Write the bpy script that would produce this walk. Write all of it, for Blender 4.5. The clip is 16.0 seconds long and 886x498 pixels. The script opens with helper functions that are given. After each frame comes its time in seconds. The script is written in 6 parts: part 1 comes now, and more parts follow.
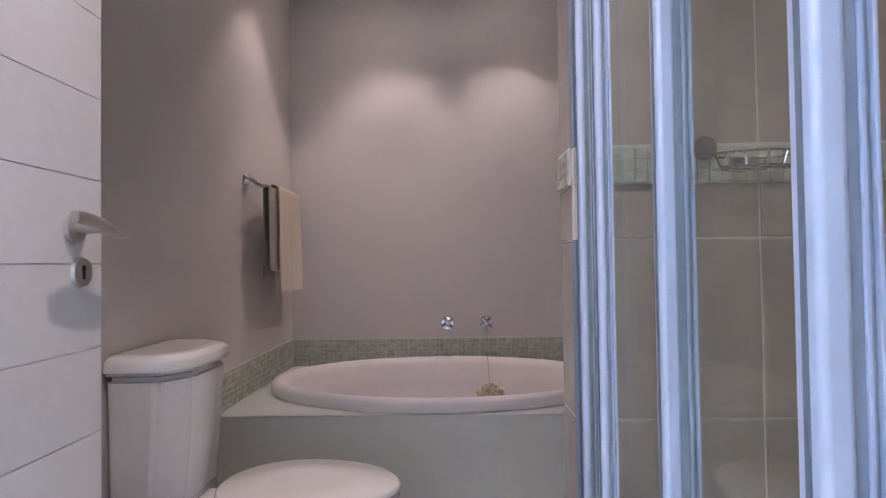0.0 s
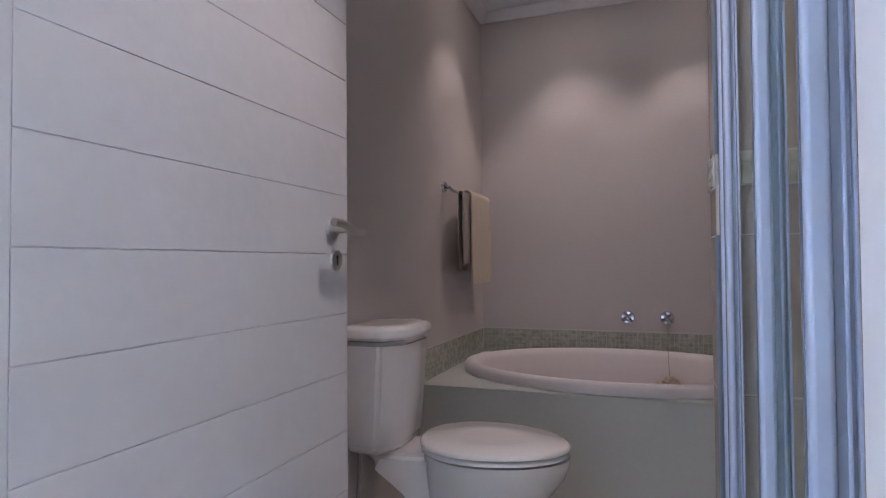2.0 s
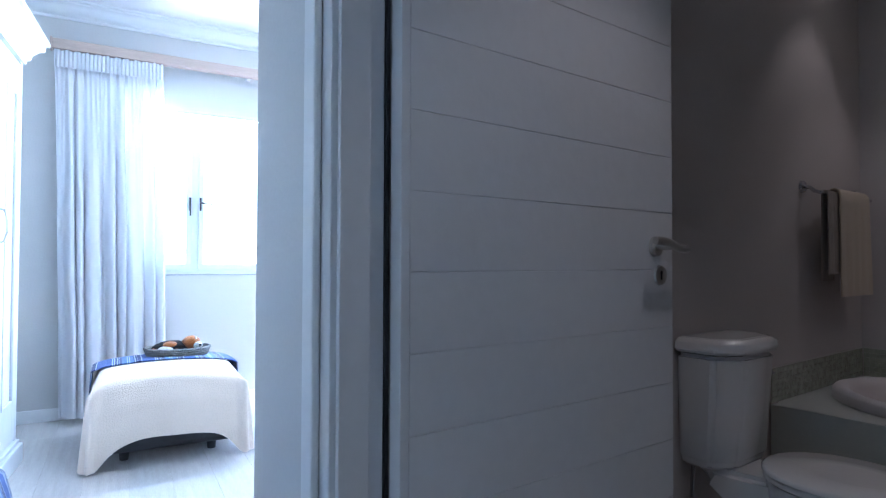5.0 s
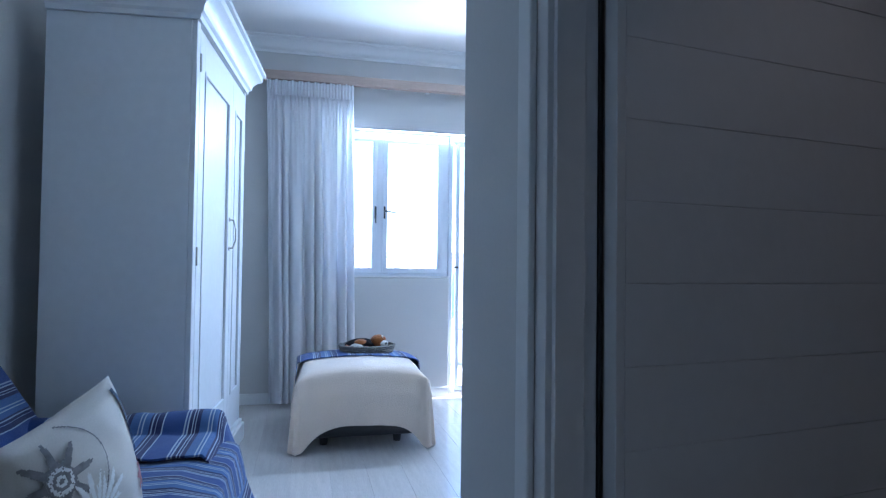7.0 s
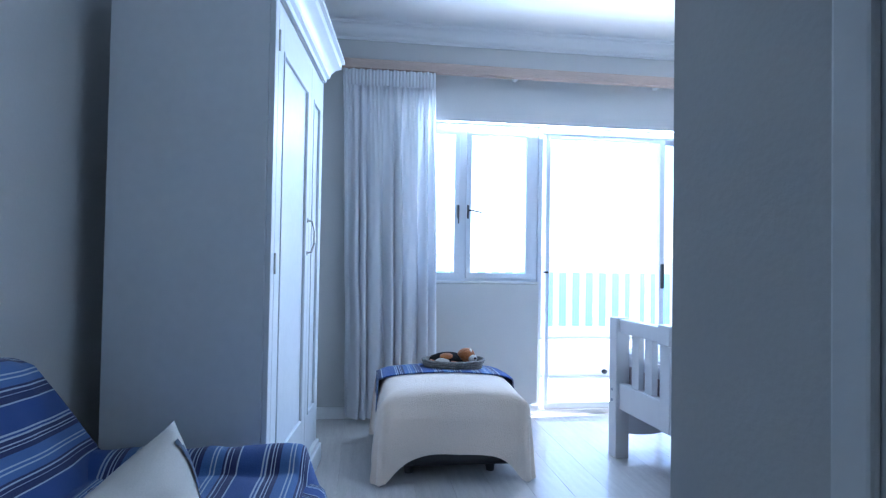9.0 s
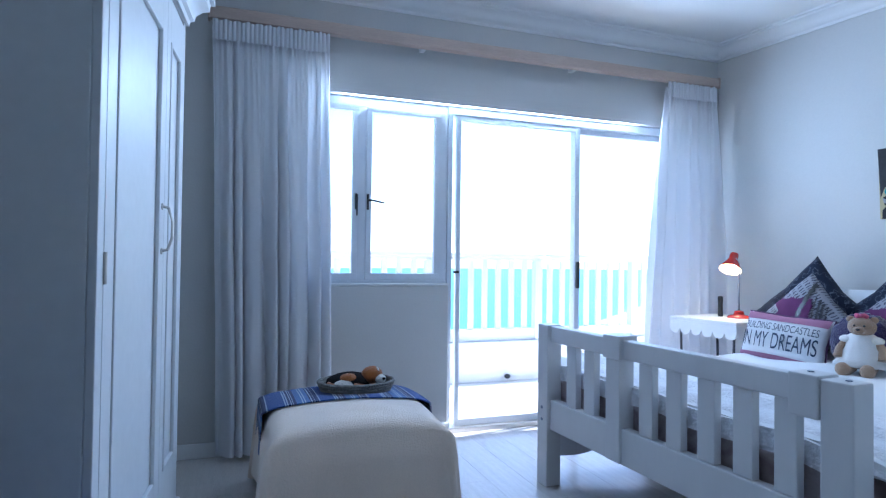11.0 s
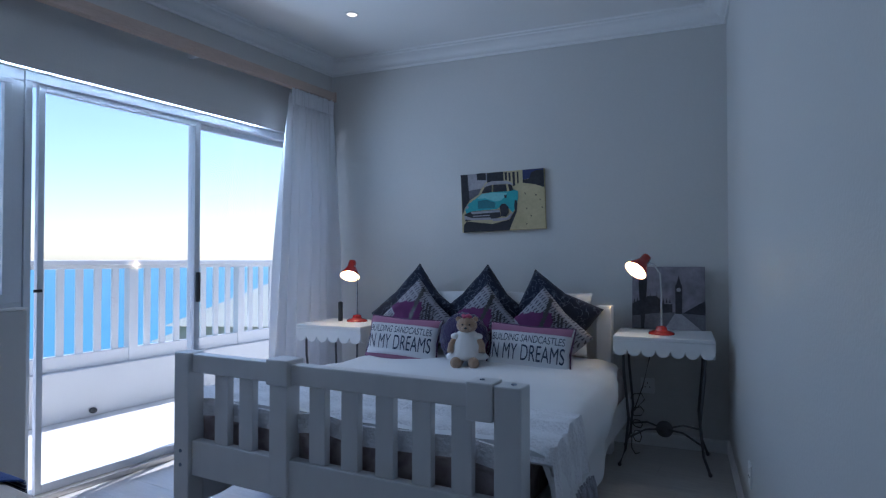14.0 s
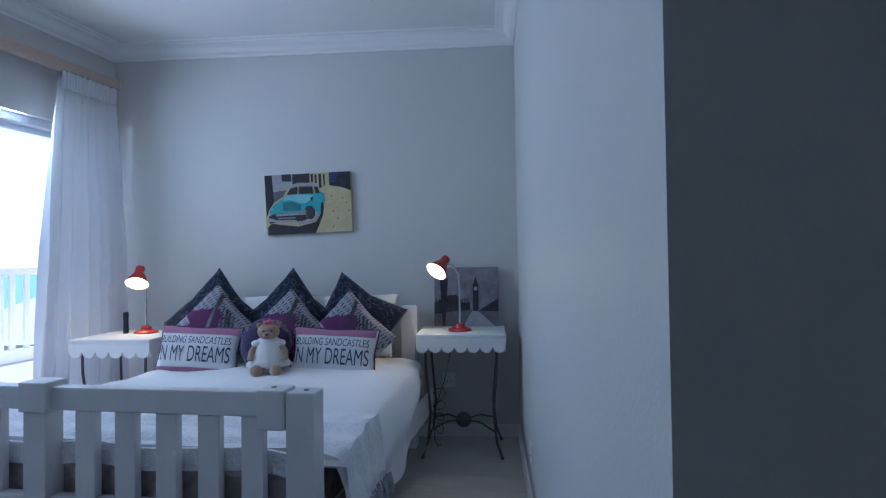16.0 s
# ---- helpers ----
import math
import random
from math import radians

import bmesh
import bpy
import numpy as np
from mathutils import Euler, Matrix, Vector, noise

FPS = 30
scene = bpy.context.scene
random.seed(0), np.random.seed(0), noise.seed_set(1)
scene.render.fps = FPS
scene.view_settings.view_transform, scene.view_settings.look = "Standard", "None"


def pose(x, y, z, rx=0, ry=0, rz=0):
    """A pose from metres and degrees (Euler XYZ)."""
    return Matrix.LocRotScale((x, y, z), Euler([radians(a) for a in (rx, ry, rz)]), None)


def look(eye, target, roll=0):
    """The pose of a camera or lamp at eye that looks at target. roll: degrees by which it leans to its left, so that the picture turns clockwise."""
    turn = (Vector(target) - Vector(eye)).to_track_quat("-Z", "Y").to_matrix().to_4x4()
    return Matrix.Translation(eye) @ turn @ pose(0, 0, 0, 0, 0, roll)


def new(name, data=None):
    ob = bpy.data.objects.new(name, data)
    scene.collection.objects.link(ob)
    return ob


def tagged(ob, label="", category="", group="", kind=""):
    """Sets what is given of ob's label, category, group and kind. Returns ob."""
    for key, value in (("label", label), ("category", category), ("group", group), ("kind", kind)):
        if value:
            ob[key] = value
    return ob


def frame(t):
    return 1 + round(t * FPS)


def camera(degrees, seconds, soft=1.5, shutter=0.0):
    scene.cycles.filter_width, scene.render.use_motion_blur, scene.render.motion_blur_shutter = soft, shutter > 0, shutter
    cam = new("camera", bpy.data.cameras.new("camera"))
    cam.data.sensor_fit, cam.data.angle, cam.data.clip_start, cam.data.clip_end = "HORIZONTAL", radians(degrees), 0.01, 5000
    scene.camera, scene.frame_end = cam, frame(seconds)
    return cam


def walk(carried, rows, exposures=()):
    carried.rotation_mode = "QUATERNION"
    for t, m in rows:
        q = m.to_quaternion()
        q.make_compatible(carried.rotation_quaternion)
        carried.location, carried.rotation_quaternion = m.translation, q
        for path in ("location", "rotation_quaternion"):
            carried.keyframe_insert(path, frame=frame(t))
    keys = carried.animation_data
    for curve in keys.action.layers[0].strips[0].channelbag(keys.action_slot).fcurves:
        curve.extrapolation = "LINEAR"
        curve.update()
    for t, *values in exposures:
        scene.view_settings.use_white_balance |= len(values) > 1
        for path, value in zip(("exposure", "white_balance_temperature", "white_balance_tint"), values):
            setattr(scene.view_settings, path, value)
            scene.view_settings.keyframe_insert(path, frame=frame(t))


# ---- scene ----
cam = camera(74.1, 16.0, 1.25)

PATH = [
    (0, (-0.358, -0.223, 1.044), (-0.396, 1.776, 1.088), -0.8),
    (0.5, (-0.353, -0.31, 1.037), (-0.496, 1.684, 1.086), -0.8),
    (1, (-0.337, -0.378, 1.024), (-0.662, 1.595, 1.073), -0.6),
    (1.5, (-0.307, -0.432, 1.007), (-0.801, 1.505, 1.055), -0.5),
    (2, (-0.257, -0.503, 1.025), (-0.933, 1.378, 1.074), -0.4),
    (2.5, (-0.239, -0.56, 1.043), (-1.088, 1.251, 1.086), -0.2),
    (3, (-0.211, -0.571, 1.041), (-1.193, 1.171, 1.085), -0.1),
    (3.5, (-0.146, -0.593, 1.049), (-1.279, 1.054, 1.09), 0.0),
    (4, (-0.112, -0.605, 1.05), (-1.394, 0.929, 1.102), -0.15),
    (4.5, (-0.118, -0.603, 1.06), (-1.555, 0.786, 1.11), -0.15),
    (4.7, (-0.118, -0.590, 1.064), (-1.628, 0.721, 1.11), 0.0),
    (7, (-0.147, -0.685, 1.08), (-2.009, 0.042, 1.131), 0.7),
    (7.5, (-0.216, -0.711, 1.084), (-2.123, -0.108, 1.129), 0.84),
    (8, (-0.301, -0.743, 1.09), (-2.224, -0.195, 1.136), 1.0),
    (8.2, (-0.354, -0.742, 1.094), (-2.283, -0.214, 1.139), 1.0),
    (10.3, (-1.062, -0.732, 1.145), (-2.952, -0.078, 1.17), 0.8),
    (10.5, (-1.123, -0.738, 1.133), (-2.982, 0.0, 1.167), 1.0),
    (11, (-1.247, -0.684, 1.13), (-3.02, 0.239, 1.168), 0.7),
    (11.5, (-1.373, -0.62, 1.14), (-3.065, 0.447, 1.177), 0.8),
    (12, (-1.497, -0.634, 1.161), (-3.079, 0.588, 1.198), 0.6),
    (12.1, (-1.516, -0.636, 1.16), (-3.07, 0.623, 1.205), 0.3),
    (12.5, (-1.563, -0.671, 1.16), (-2.943, 0.776, 1.205), 0.5),
    (13, (-1.647, -0.722, 1.148), (-2.793, 0.917, 1.2), 0.3),
    (13.5, (-1.642, -0.729, 1.167), (-2.603, 1.024, 1.218), 0.3),
    (14, (-1.667, -0.768, 1.212), (-2.422, 1.084, 1.247), -0.0),
    (14.5, (-1.613, -0.774, 1.196), (-2.186, 1.142, 1.243), -0.1),
    (15, (-1.605, -0.797, 1.207), (-2.002, 1.163, 1.249), -0.4),
    (15.5, (-1.601, -0.796, 1.212), (-1.867, 1.186, 1.248), -0.8),
    (16, (-1.58, -0.761, 1.215), (-1.743, 1.232, 1.253), -0.8),
]
EXPOSURE = [(0, 6.45, 6100, 25), (1.5, 6.1, 6050, 24), (2.5, 5.65, 5900, 22), (3.5, 5.2, 5500, 18), (4.5, 4.8, 5350, 15), (7, 3.05, 5150, 14), (8, 3.1, 5150, 14), (10.5, 2.5, 5150, 14), (11.5, 2.15, 5200, 14),
            (12.5, 1.85, 5250, 15), (13.5, 1.3, 5300, 16), (14.5, 0.9, 5350, 16), (16, 1.6, 5350, 16)]
walk(cam, [(t, look(eye, target, roll)) for t, eye, target, roll in PATH], EXPOSURE)

# ---------- world, sun, lamps ----------
AW = 82.0                                     # the window wall stands a little askew
WM = pose(-4.596, 1.292, 0, 0, 0, AW)         # its frame: x along the wall, y outwards, z up
world = bpy.data.worlds.new("sky")
scene.world = world
world.use_nodes = True
wn = world.node_tree.nodes
sky = wn.new("ShaderNodeTexSky")
sky.sky_type = "NISHITA"
sky.sun_disc = False
SUN_EL, SUN_AZ = 58.0, 95.0                  # elevation; heading of the sun's light source, degrees from +x
sky.sun_elevation = radians(SUN_EL)
sky.sun_rotation = radians(90 - SUN_AZ)
sky.air_density, sky.dust_density, sky.ozone_density = 1.0, 0.6, 1.4
wn["Background"].inputs["Strength"].default_value = 0.10
world.node_tree.links.new(sky.outputs[0], wn["Background"].inputs[0])
sun = new("sun", bpy.data.lights.new("sun", "SUN"))
sun.data.energy, sun.data.angle, sun.data.color = 3.2, radians(0.5), (1, 0.96, 0.9)
ce = math.cos(radians(SUN_EL))
sd = Vector((ce * math.cos(radians(SUN_AZ)), ce * math.sin(radians(SUN_AZ)), math.sin(radians(SUN_EL))))
sun.matrix_world = look(sd * 30, (0, 0, 0))


def spot(x, y, z, watts, colour, size=100, blend=0.6):
    ob = new("downlight_beam", bpy.data.lights.new("downlight_beam", "SPOT"))
    ob.data.energy, ob.data.color, ob.data.spot_size, ob.data.spot_blend, ob.data.shadow_soft_size = watts, colour, radians(size), blend, 0.06
    ob.location = (x, y, z)
    return ob


def opening_light(m, w, h, watts, colour):
    """An added fill lamp that stands in for sky light in a window's opening; shines along -z of m."""
    ob = new("window_fill_light", bpy.data.lights.new("window_fill_light", "AREA"))
    ob.data.shape, ob.data.size, ob.data.size_y, ob.data.energy, ob.data.color = "RECTANGLE", w, h, watts, colour
    ob.matrix_world = m
    return ob


SKY = (0.66, 0.84, 1.0)
# Added strip lamp under the window head; it brightens bedroom and reveal.
opening_light(WM @ pose(0.20, 0.030, 2.12, -86, 0, 0), 2.2, 0.04, 9, SKY)


# ---------- materials ----------
def material(name, colour, rough=0.6, metal=0.0, vary=0.06, scale=3.0, grain=60.0, bump=0.05, spec=0.5, coat=0.0, sheen=0.0, trans=0.0, stretch=(1, 1, 1), island=0.0):
    m = bpy.data.materials.new(name)
    m.use_nodes = True
    nt = m.node_tree
    n, l = nt.nodes, nt.links
    b = n["Principled BSDF"]
    tc = n.new("ShaderNodeTexCoord")
    mp = n.new("ShaderNodeMapping")
    mp.inputs["Scale"].default_value = stretch
    l.new(tc.outputs["Object"], mp.inputs[0])
    a, g = n.new("ShaderNodeTexNoise"), n.new("ShaderNodeTexNoise")
    a.inputs["Scale"].default_value, a.inputs["Detail"].default_value = scale, 4
    g.inputs["Scale"].default_value, g.inputs["Detail"].default_value = grain, 3
    l.new(mp.outputs[0], a.inputs[0]), l.new(mp.outputs[0], g.inputs[0])
    add = n.new("ShaderNodeMath")
    add.operation = "ADD"
    l.new(a.outputs["Fac"], add.inputs[0]), l.new(g.outputs["Fac"], add.inputs[1])
    mr = n.new("ShaderNodeMapRange")
    mr.inputs["From Min"].default_value, mr.inputs["From Max"].default_value = 0.6, 1.4
    mr.inputs["To Min"].default_value, mr.inputs["To Max"].default_value = 1 - vary, 1 + vary
    l.new(add.outputs[0], mr.inputs[0])
    val = mr.outputs[0]
    if island:
        oi = n.new("ShaderNodeObjectInfo")
        m2 = n.new("ShaderNodeMapRange")
        m2.inputs["To Min"].default_value, m2.inputs["To Max"].default_value = 1 - island, 1 + island
        l.new(oi.outputs["Random"], m2.inputs[0])
        mu = n.new("ShaderNodeMath")
        mu.operation = "MULTIPLY"
        l.new(val, mu.inputs[0]), l.new(m2.outputs[0], mu.inputs[1])
        val = mu.outputs[0]
    hs = n.new("ShaderNodeHueSaturation")
    hs.inputs["Color"].default_value = (*colour, 1)
    l.new(val, hs.inputs["Value"])
    l.new(hs.outputs[0], b.inputs["Base Color"])
    b.inputs["Metallic"].default_value, b.inputs["Roughness"].default_value = metal, rough
    b.inputs["Specular IOR Level"].default_value = spec
    b.inputs["Coat Weight"].default_value, b.inputs["Coat Roughness"].default_value = coat, 0.08
    b.inputs["Sheen Weight"].default_value = sheen
    b.inputs["Transmission Weight"].default_value = trans
    if bump:
        bp = n.new("ShaderNodeBump")
        bp.inputs["Strength"].default_value, bp.inputs["Distance"].default_value = bump, 0.01
        l.new(g.outputs["Fac"], bp.inputs["Height"])
        l.new(bp.outputs[0], b.inputs["Normal"])
    return m


def stripes(name, ramp, axis, scale, rough=0.9, weave=220.0):
    """Woven cloth with stripes across one axis of the object; ramp: (position, colour) over one repeat."""
    m = material(name, (1, 1, 1), rough, grain=weave, bump=0.25, vary=0.12, sheen=0.15, spec=0.2)
    n, l = m.node_tree.nodes, m.node_tree.links
    tc = n.new("ShaderNodeTexCoord")
    sx = n.new("ShaderNodeSeparateXYZ")
    l.new(tc.outputs["UV" if axis in ("UV", "V") else "Object"], sx.inputs[0])
    mu = n.new("ShaderNodeMath")
    mu.operation = "MULTIPLY"
    mu.inputs[1].default_value = scale
    l.new(sx.outputs[{"x": 0, "y": 1, "z": 2, "UV": 0, "V": 1}[axis]], mu.inputs[0])
    fr = n.new("ShaderNodeMath")
    fr.operation = "FRACT"
    l.new(mu.outputs[0], fr.inputs[0])
    cr = n.new("ShaderNodeValToRGB")
    cr.color_ramp.interpolation = "CONSTANT"
    e = cr.color_ramp.elements
    e[0].position, e[0].color = ramp[0][0], (*ramp[0][1], 1)
    e[1].position, e[1].color = ramp[1][0], (*ramp[1][1], 1)
    for p, c in ramp[2:]:
        k = e.new(p)
        k.color = (*c, 1)
    l.new(fr.outputs[0], cr.inputs[0])
    hs = n["Hue/Saturation/Value"]
    l.new(cr.outputs[0], hs.inputs["Color"])
    return m


def blotched(name, base, second, scale, lo, hi, rough=0.9, third=None):
    """Printed cloth: blotches of a second (and third) colour on the base."""
    m = material(name, base, rough, grain=200, bump=0.15, sheen=0.1, spec=0.2)
    n, l = m.node_tree.nodes, m.node_tree.links
    tc = n.new("ShaderNodeTexCoord")
    t = n.new("ShaderNodeTexNoise")
    t.inputs["Scale"].default_value, t.inputs["Detail"].default_value, t.inputs["Distortion"].default_value = scale, 5, 1.5
    l.new(tc.outputs["Object"], t.inputs[0])
    cr = n.new("ShaderNodeValToRGB")
    e = cr.color_ramp.elements
    e[0].position, e[0].color = lo, (*base, 1)
    e[1].position, e[1].color = hi, (*second, 1)
    if third:
        k = e.new(min(1, hi + 0.06))
        k.color = (*third, 1)
    l.new(t.outputs["Fac"], cr.inputs[0])
    l.new(cr.outputs[0], n["Hue/Saturation/Value"].inputs["Color"])
    return m


def scribbled(name, base, second, scale, width):
    """Printed cloth: thin curling lines of a second colour on the base."""
    m = blotched(name, base, second, scale, 0.5 - width, 0.5)
    n = m.node_tree.nodes
    ramp = next(k for k in n if k.type == "VALTORGB").color_ramp
    e = ramp.elements.new(0.5 + width)
    e.color = (*base, 1)
    return m


def lettered(name, ground, ink):
    """Printed cloth: uneven rows of dark strokes, too small to read."""
    m = material(name, ground, 0.9, grain=200, bump=0.15, sheen=0.1, spec=0.2)
    n, l = m.node_tree.nodes, m.node_tree.links
    tc, ns, mx = n.new("ShaderNodeTexCoord"), n.new("ShaderNodeTexNoise"), n.new("ShaderNodeVectorMath")
    ns.inputs["Scale"].default_value = 26
    l.new(tc.outputs["Object"], ns.inputs[0])
    mx.operation = "MULTIPLY_ADD"
    mx.inputs[1].default_value = (0.024, 0.024, 0.024)
    l.new(ns.outputs["Color"], mx.inputs[0]), l.new(tc.outputs["Object"], mx.inputs[2])
    sp, cb = n.new("ShaderNodeSeparateXYZ"), n.new("ShaderNodeCombineXYZ")
    l.new(mx.outputs[0], sp.inputs[0]), l.new(sp.outputs["X"], cb.inputs["X"]), l.new(sp.outputs["Z"], cb.inputs["Y"])
    br = n.new("ShaderNodeTexBrick")
    br.inputs["Color1"].default_value, br.inputs["Color2"].default_value, br.inputs["Mortar"].default_value = (*ink, 1), (*[2.5 * c for c in ink], 1), (*ground, 1)
    br.inputs["Scale"].default_value, br.inputs["Mortar Size"].default_value = 1.0, 0.007
    br.inputs["Brick Width"].default_value, br.inputs["Row Height"].default_value = 0.020, 0.040
    l.new(cb.outputs[0], br.inputs[0])
    l.new(br.outputs["Color"], n["Hue/Saturation/Value"].inputs["Color"])
    return m


def glass(name, tint=(1, 1, 1), rough=0.0):
    m = bpy.data.materials.new(name)
    m.use_nodes = True
    n, l = m.node_tree.nodes, m.node_tree.links
    n.remove(n["Principled BSDF"])
    tr, gl, lw, mx = n.new("ShaderNodeBsdfTransparent"), n.new("ShaderNodeBsdfGlossy"), n.new("ShaderNodeLayerWeight"), n.new("ShaderNodeMixShader")
    pw, ma = n.new("ShaderNodeMath"), n.new("ShaderNodeMath")
    pw.operation, ma.operation = "POWER", "MULTIPLY_ADD"
    pw.inputs[1].default_value, ma.inputs[1].default_value, ma.inputs[2].default_value = 5.0, 0.9, 0.03
    tr.inputs[0].default_value = (*tint, 1)
    gl.inputs["Roughness"].default_value = rough
    lw.inputs[0].default_value = 0.5
    l.new(lw.outputs["Facing"], pw.inputs[0]), l.new(pw.outputs[0], ma.inputs[0])
    l.new(ma.outputs[0], mx.inputs[0]), l.new(tr.outputs[0], mx.inputs[1]), l.new(gl.outputs[0], mx.inputs[2])
    l.new(mx.outputs[0], n["Material Output"].inputs[0])
    return m


def sheer(name, colour):
    """Thin white curtain cloth that lets part of the light through."""
    m = material(name, colour, 0.95, grain=300, bump=0.1, spec=0.1, vary=0.04)
    n, l = m.node_tree.nodes, m.node_tree.links
    tl, mx = n.new("ShaderNodeBsdfTranslucent"), n.new("ShaderNodeMixShader")
    tl.inputs[0].default_value = (*colour, 1)
    mx.inputs[0].default_value = 0.22
    l.new(n["Principled BSDF"].outputs[0], mx.inputs[1]), l.new(tl.outputs[0], mx.inputs[2])
    l.new(mx.outputs[0], n["Material Output"].inputs[0])
    return m


def glowing(name, colour, strength):
    m = material(name, colour, 0.4)
    b = m.node_tree.nodes["Principled BSDF"]
    b.inputs["Emission Color"].default_value, b.inputs["Emission Strength"].default_value = (*colour, 1), strength
    return m


M_WALL = material("painted_wall", (0.60, 0.59, 0.57), 0.46, vary=0.03, scale=1.2, grain=90, bump=0.08)
M_BATHWALL = material("bathroom_wall_paint", (0.56, 0.52, 0.50), 0.6, vary=0.03, scale=1.2, grain=90, bump=0.08)
M_CEIL = material("ceiling_paint", (0.80, 0.80, 0.79), 0.7, vary=0.02, grain=80, bump=0.05)
M_WHITE = material("white_paint", (0.78, 0.78, 0.77), 0.4, vary=0.03, scale=2, grain=40, bump=0.05)
M_DOOR = material("door_paint", (0.74, 0.73, 0.73), 0.38, vary=0.03, scale=1.5, grain=30, bump=0.06)
M_WARD = material("wardrobe_paint", (0.72, 0.73, 0.74), 0.45, vary=0.04, scale=1.5, grain=25, bump=0.06)
M_BED = material("bed_paint", (0.66, 0.65, 0.65), 0.42, vary=0.04, scale=2.5, grain=22, bump=0.08, stretch=(1, 1, 0.3))
M_PLANK = material("washed_floorboard", (0.56, 0.53, 0.50), 0.22, vary=0.12, scale=4, grain=30, bump=0.03, stretch=(9, 0.8, 1), island=0.035, coat=0.3)
M_GAP = material("board_joint", (0.54, 0.51, 0.48), 0.6)
M_BFLOOR = material("bathroom_floor_tile", (0.48, 0.43, 0.38), 0.3, vary=0.1, scale=5)
M_TILE = material("beige_wall_tile", (0.44, 0.385, 0.335), 0.22, vary=0.10, scale=4, grain=14, bump=0.02, island=0.04)
M_GROUT = material("pale_grout", (0.58, 0.56, 0.52), 0.85)
M_MOSAIC = material("glass_mosaic", (0.43, 0.45, 0.37), 0.14, vary=0.35, scale=30, grain=45, island=0.25, coat=0.4)
M_DECK = material("bath_surround_paint", (0.52, 0.54, 0.50), 0.45, vary=0.04, scale=2)
M_CERAMIC = material("white_ceramic", (0.78, 0.76, 0.74), 0.12, vary=0.02, bump=0.0, coat=0.5)
M_TUB = material("tub_enamel", (0.72, 0.67, 0.66), 0.36, vary=0.02, bump=0.0, spec=0.35)
M_CHROME = material("chrome", (0.58, 0.59, 0.61), 0.07, 1.0, vary=0.03, bump=0.0)
M_STEEL = material("brushed_steel", (0.56, 0.54, 0.51), 0.32, 1.0, vary=0.06, bump=0.0)
M_ALU = material("white_aluminium", (0.72, 0.75, 0.80), 0.35, 0.0, vary=0.02, bump=0.0)
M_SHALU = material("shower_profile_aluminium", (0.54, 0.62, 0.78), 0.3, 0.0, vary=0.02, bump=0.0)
M_SHGREY = material("grey_blue_profile_channel", (0.36, 0.43, 0.54), 0.3, 0.3, vary=0.03, bump=0.0)
M_SEAL = material("grey_seal", (0.16, 0.20, 0.26), 0.5)
M_BLACK = material("black_plastic", (0.02, 0.02, 0.022), 0.35)
M_CURT = sheer("curtain_cloth", (0.83, 0.83, 0.85))
M_WOODROD = material("limed_wood_rail", (0.52, 0.40, 0.33), 0.5, vary=0.12, stretch=(1, 8, 8), grain=30)
M_LINEN = material("white_duvet_cotton", (0.76, 0.76, 0.77), 0.9, vary=0.03, grain=260, bump=0.12, sheen=0.2, spec=0.2)
M_THROWGREY = material("pale_grey_throw", (0.78, 0.77, 0.79), 0.95, vary=0.12, scale=14, grain=90, bump=0.7, sheen=0.3, spec=0.1)
M_FRINGE = material("grey_fringe_yarn", (0.42, 0.42, 0.46), 0.95, vary=0.2, grain=120, bump=0.5)
M_MATTRESS = blotched("mattress_ticking", (0.44, 0.37, 0.36), (0.32, 0.25, 0.25), 9, 0.45, 0.6)
M_CREAM = material("cream_fleece", (0.74, 0.61, 0.50), 0.95, vary=0.06, grain=150, bump=0.4, sheen=0.4, spec=0.1)
M_TOWEL = material("cream_towel", (0.62, 0.52, 0.38), 0.98, vary=0.08, grain=350, bump=0.6, sheen=0.4, spec=0.1)
M_TOWEL2 = material("taupe_towel", (0.36, 0.30, 0.25), 0.98, vary=0.08, grain=350, bump=0.6, sheen=0.3, spec=0.1)
BL, DB, WT, MB = (0.035, 0.07, 0.22), (0.025, 0.032, 0.10), (0.40, 0.45, 0.52), (0.075, 0.14, 0.31)
RAMP = [(0.0, BL), (0.20, WT), (0.225, BL), (0.25, WT), (0.27, DB), (0.32, WT), (0.335, DB), (0.36, WT), (0.375, DB), (0.43, MB), (0.55, WT), (0.57, MB), (0.60, WT), (0.62, MB),
        (0.70, DB), (0.73, WT), (0.75, DB), (0.79, WT), (0.80, DB), (0.88, WT), (0.90, BL)]
M_STRIPE = stripes("blue_striped_cotton", RAMP, "UV", 4.2)
M_STRIPEACROSS = stripes("blue_striped_cotton_across", RAMP, "V", 4.4)
M_RUNNER = stripes("blue_striped_runner", RAMP, "UV", 5.0)
M_NAVY = scribbled("navy_printed_cotton", (0.012, 0.017, 0.036), (0.13, 0.15, 0.19), 11, 0.018)
M_GREYPRINT = lettered("grey_lettered_cotton", (0.27, 0.27, 0.30), (0.03, 0.03, 0.045))
M_MAGENTA = material("magenta_print", (0.105, 0.03, 0.095), 0.9, vary=0.2, scale=12, grain=200, spec=0.2)
M_PURPLEPILE = material("dark_purple_pile", (0.022, 0.012, 0.075), 0.98, vary=0.4, scale=40, grain=160, bump=1.0, sheen=0.5, spec=0.1)
M_PILLOWWHITE = material("offwhite_pillow_cotton", (0.70, 0.70, 0.71), 0.92, vary=0.04, grain=220, bump=0.15, spec=0.2)
M_PINKEDGE = material("mauve_band_cotton", (0.34, 0.16, 0.24), 0.92, vary=0.08, grain=220, spec=0.2)
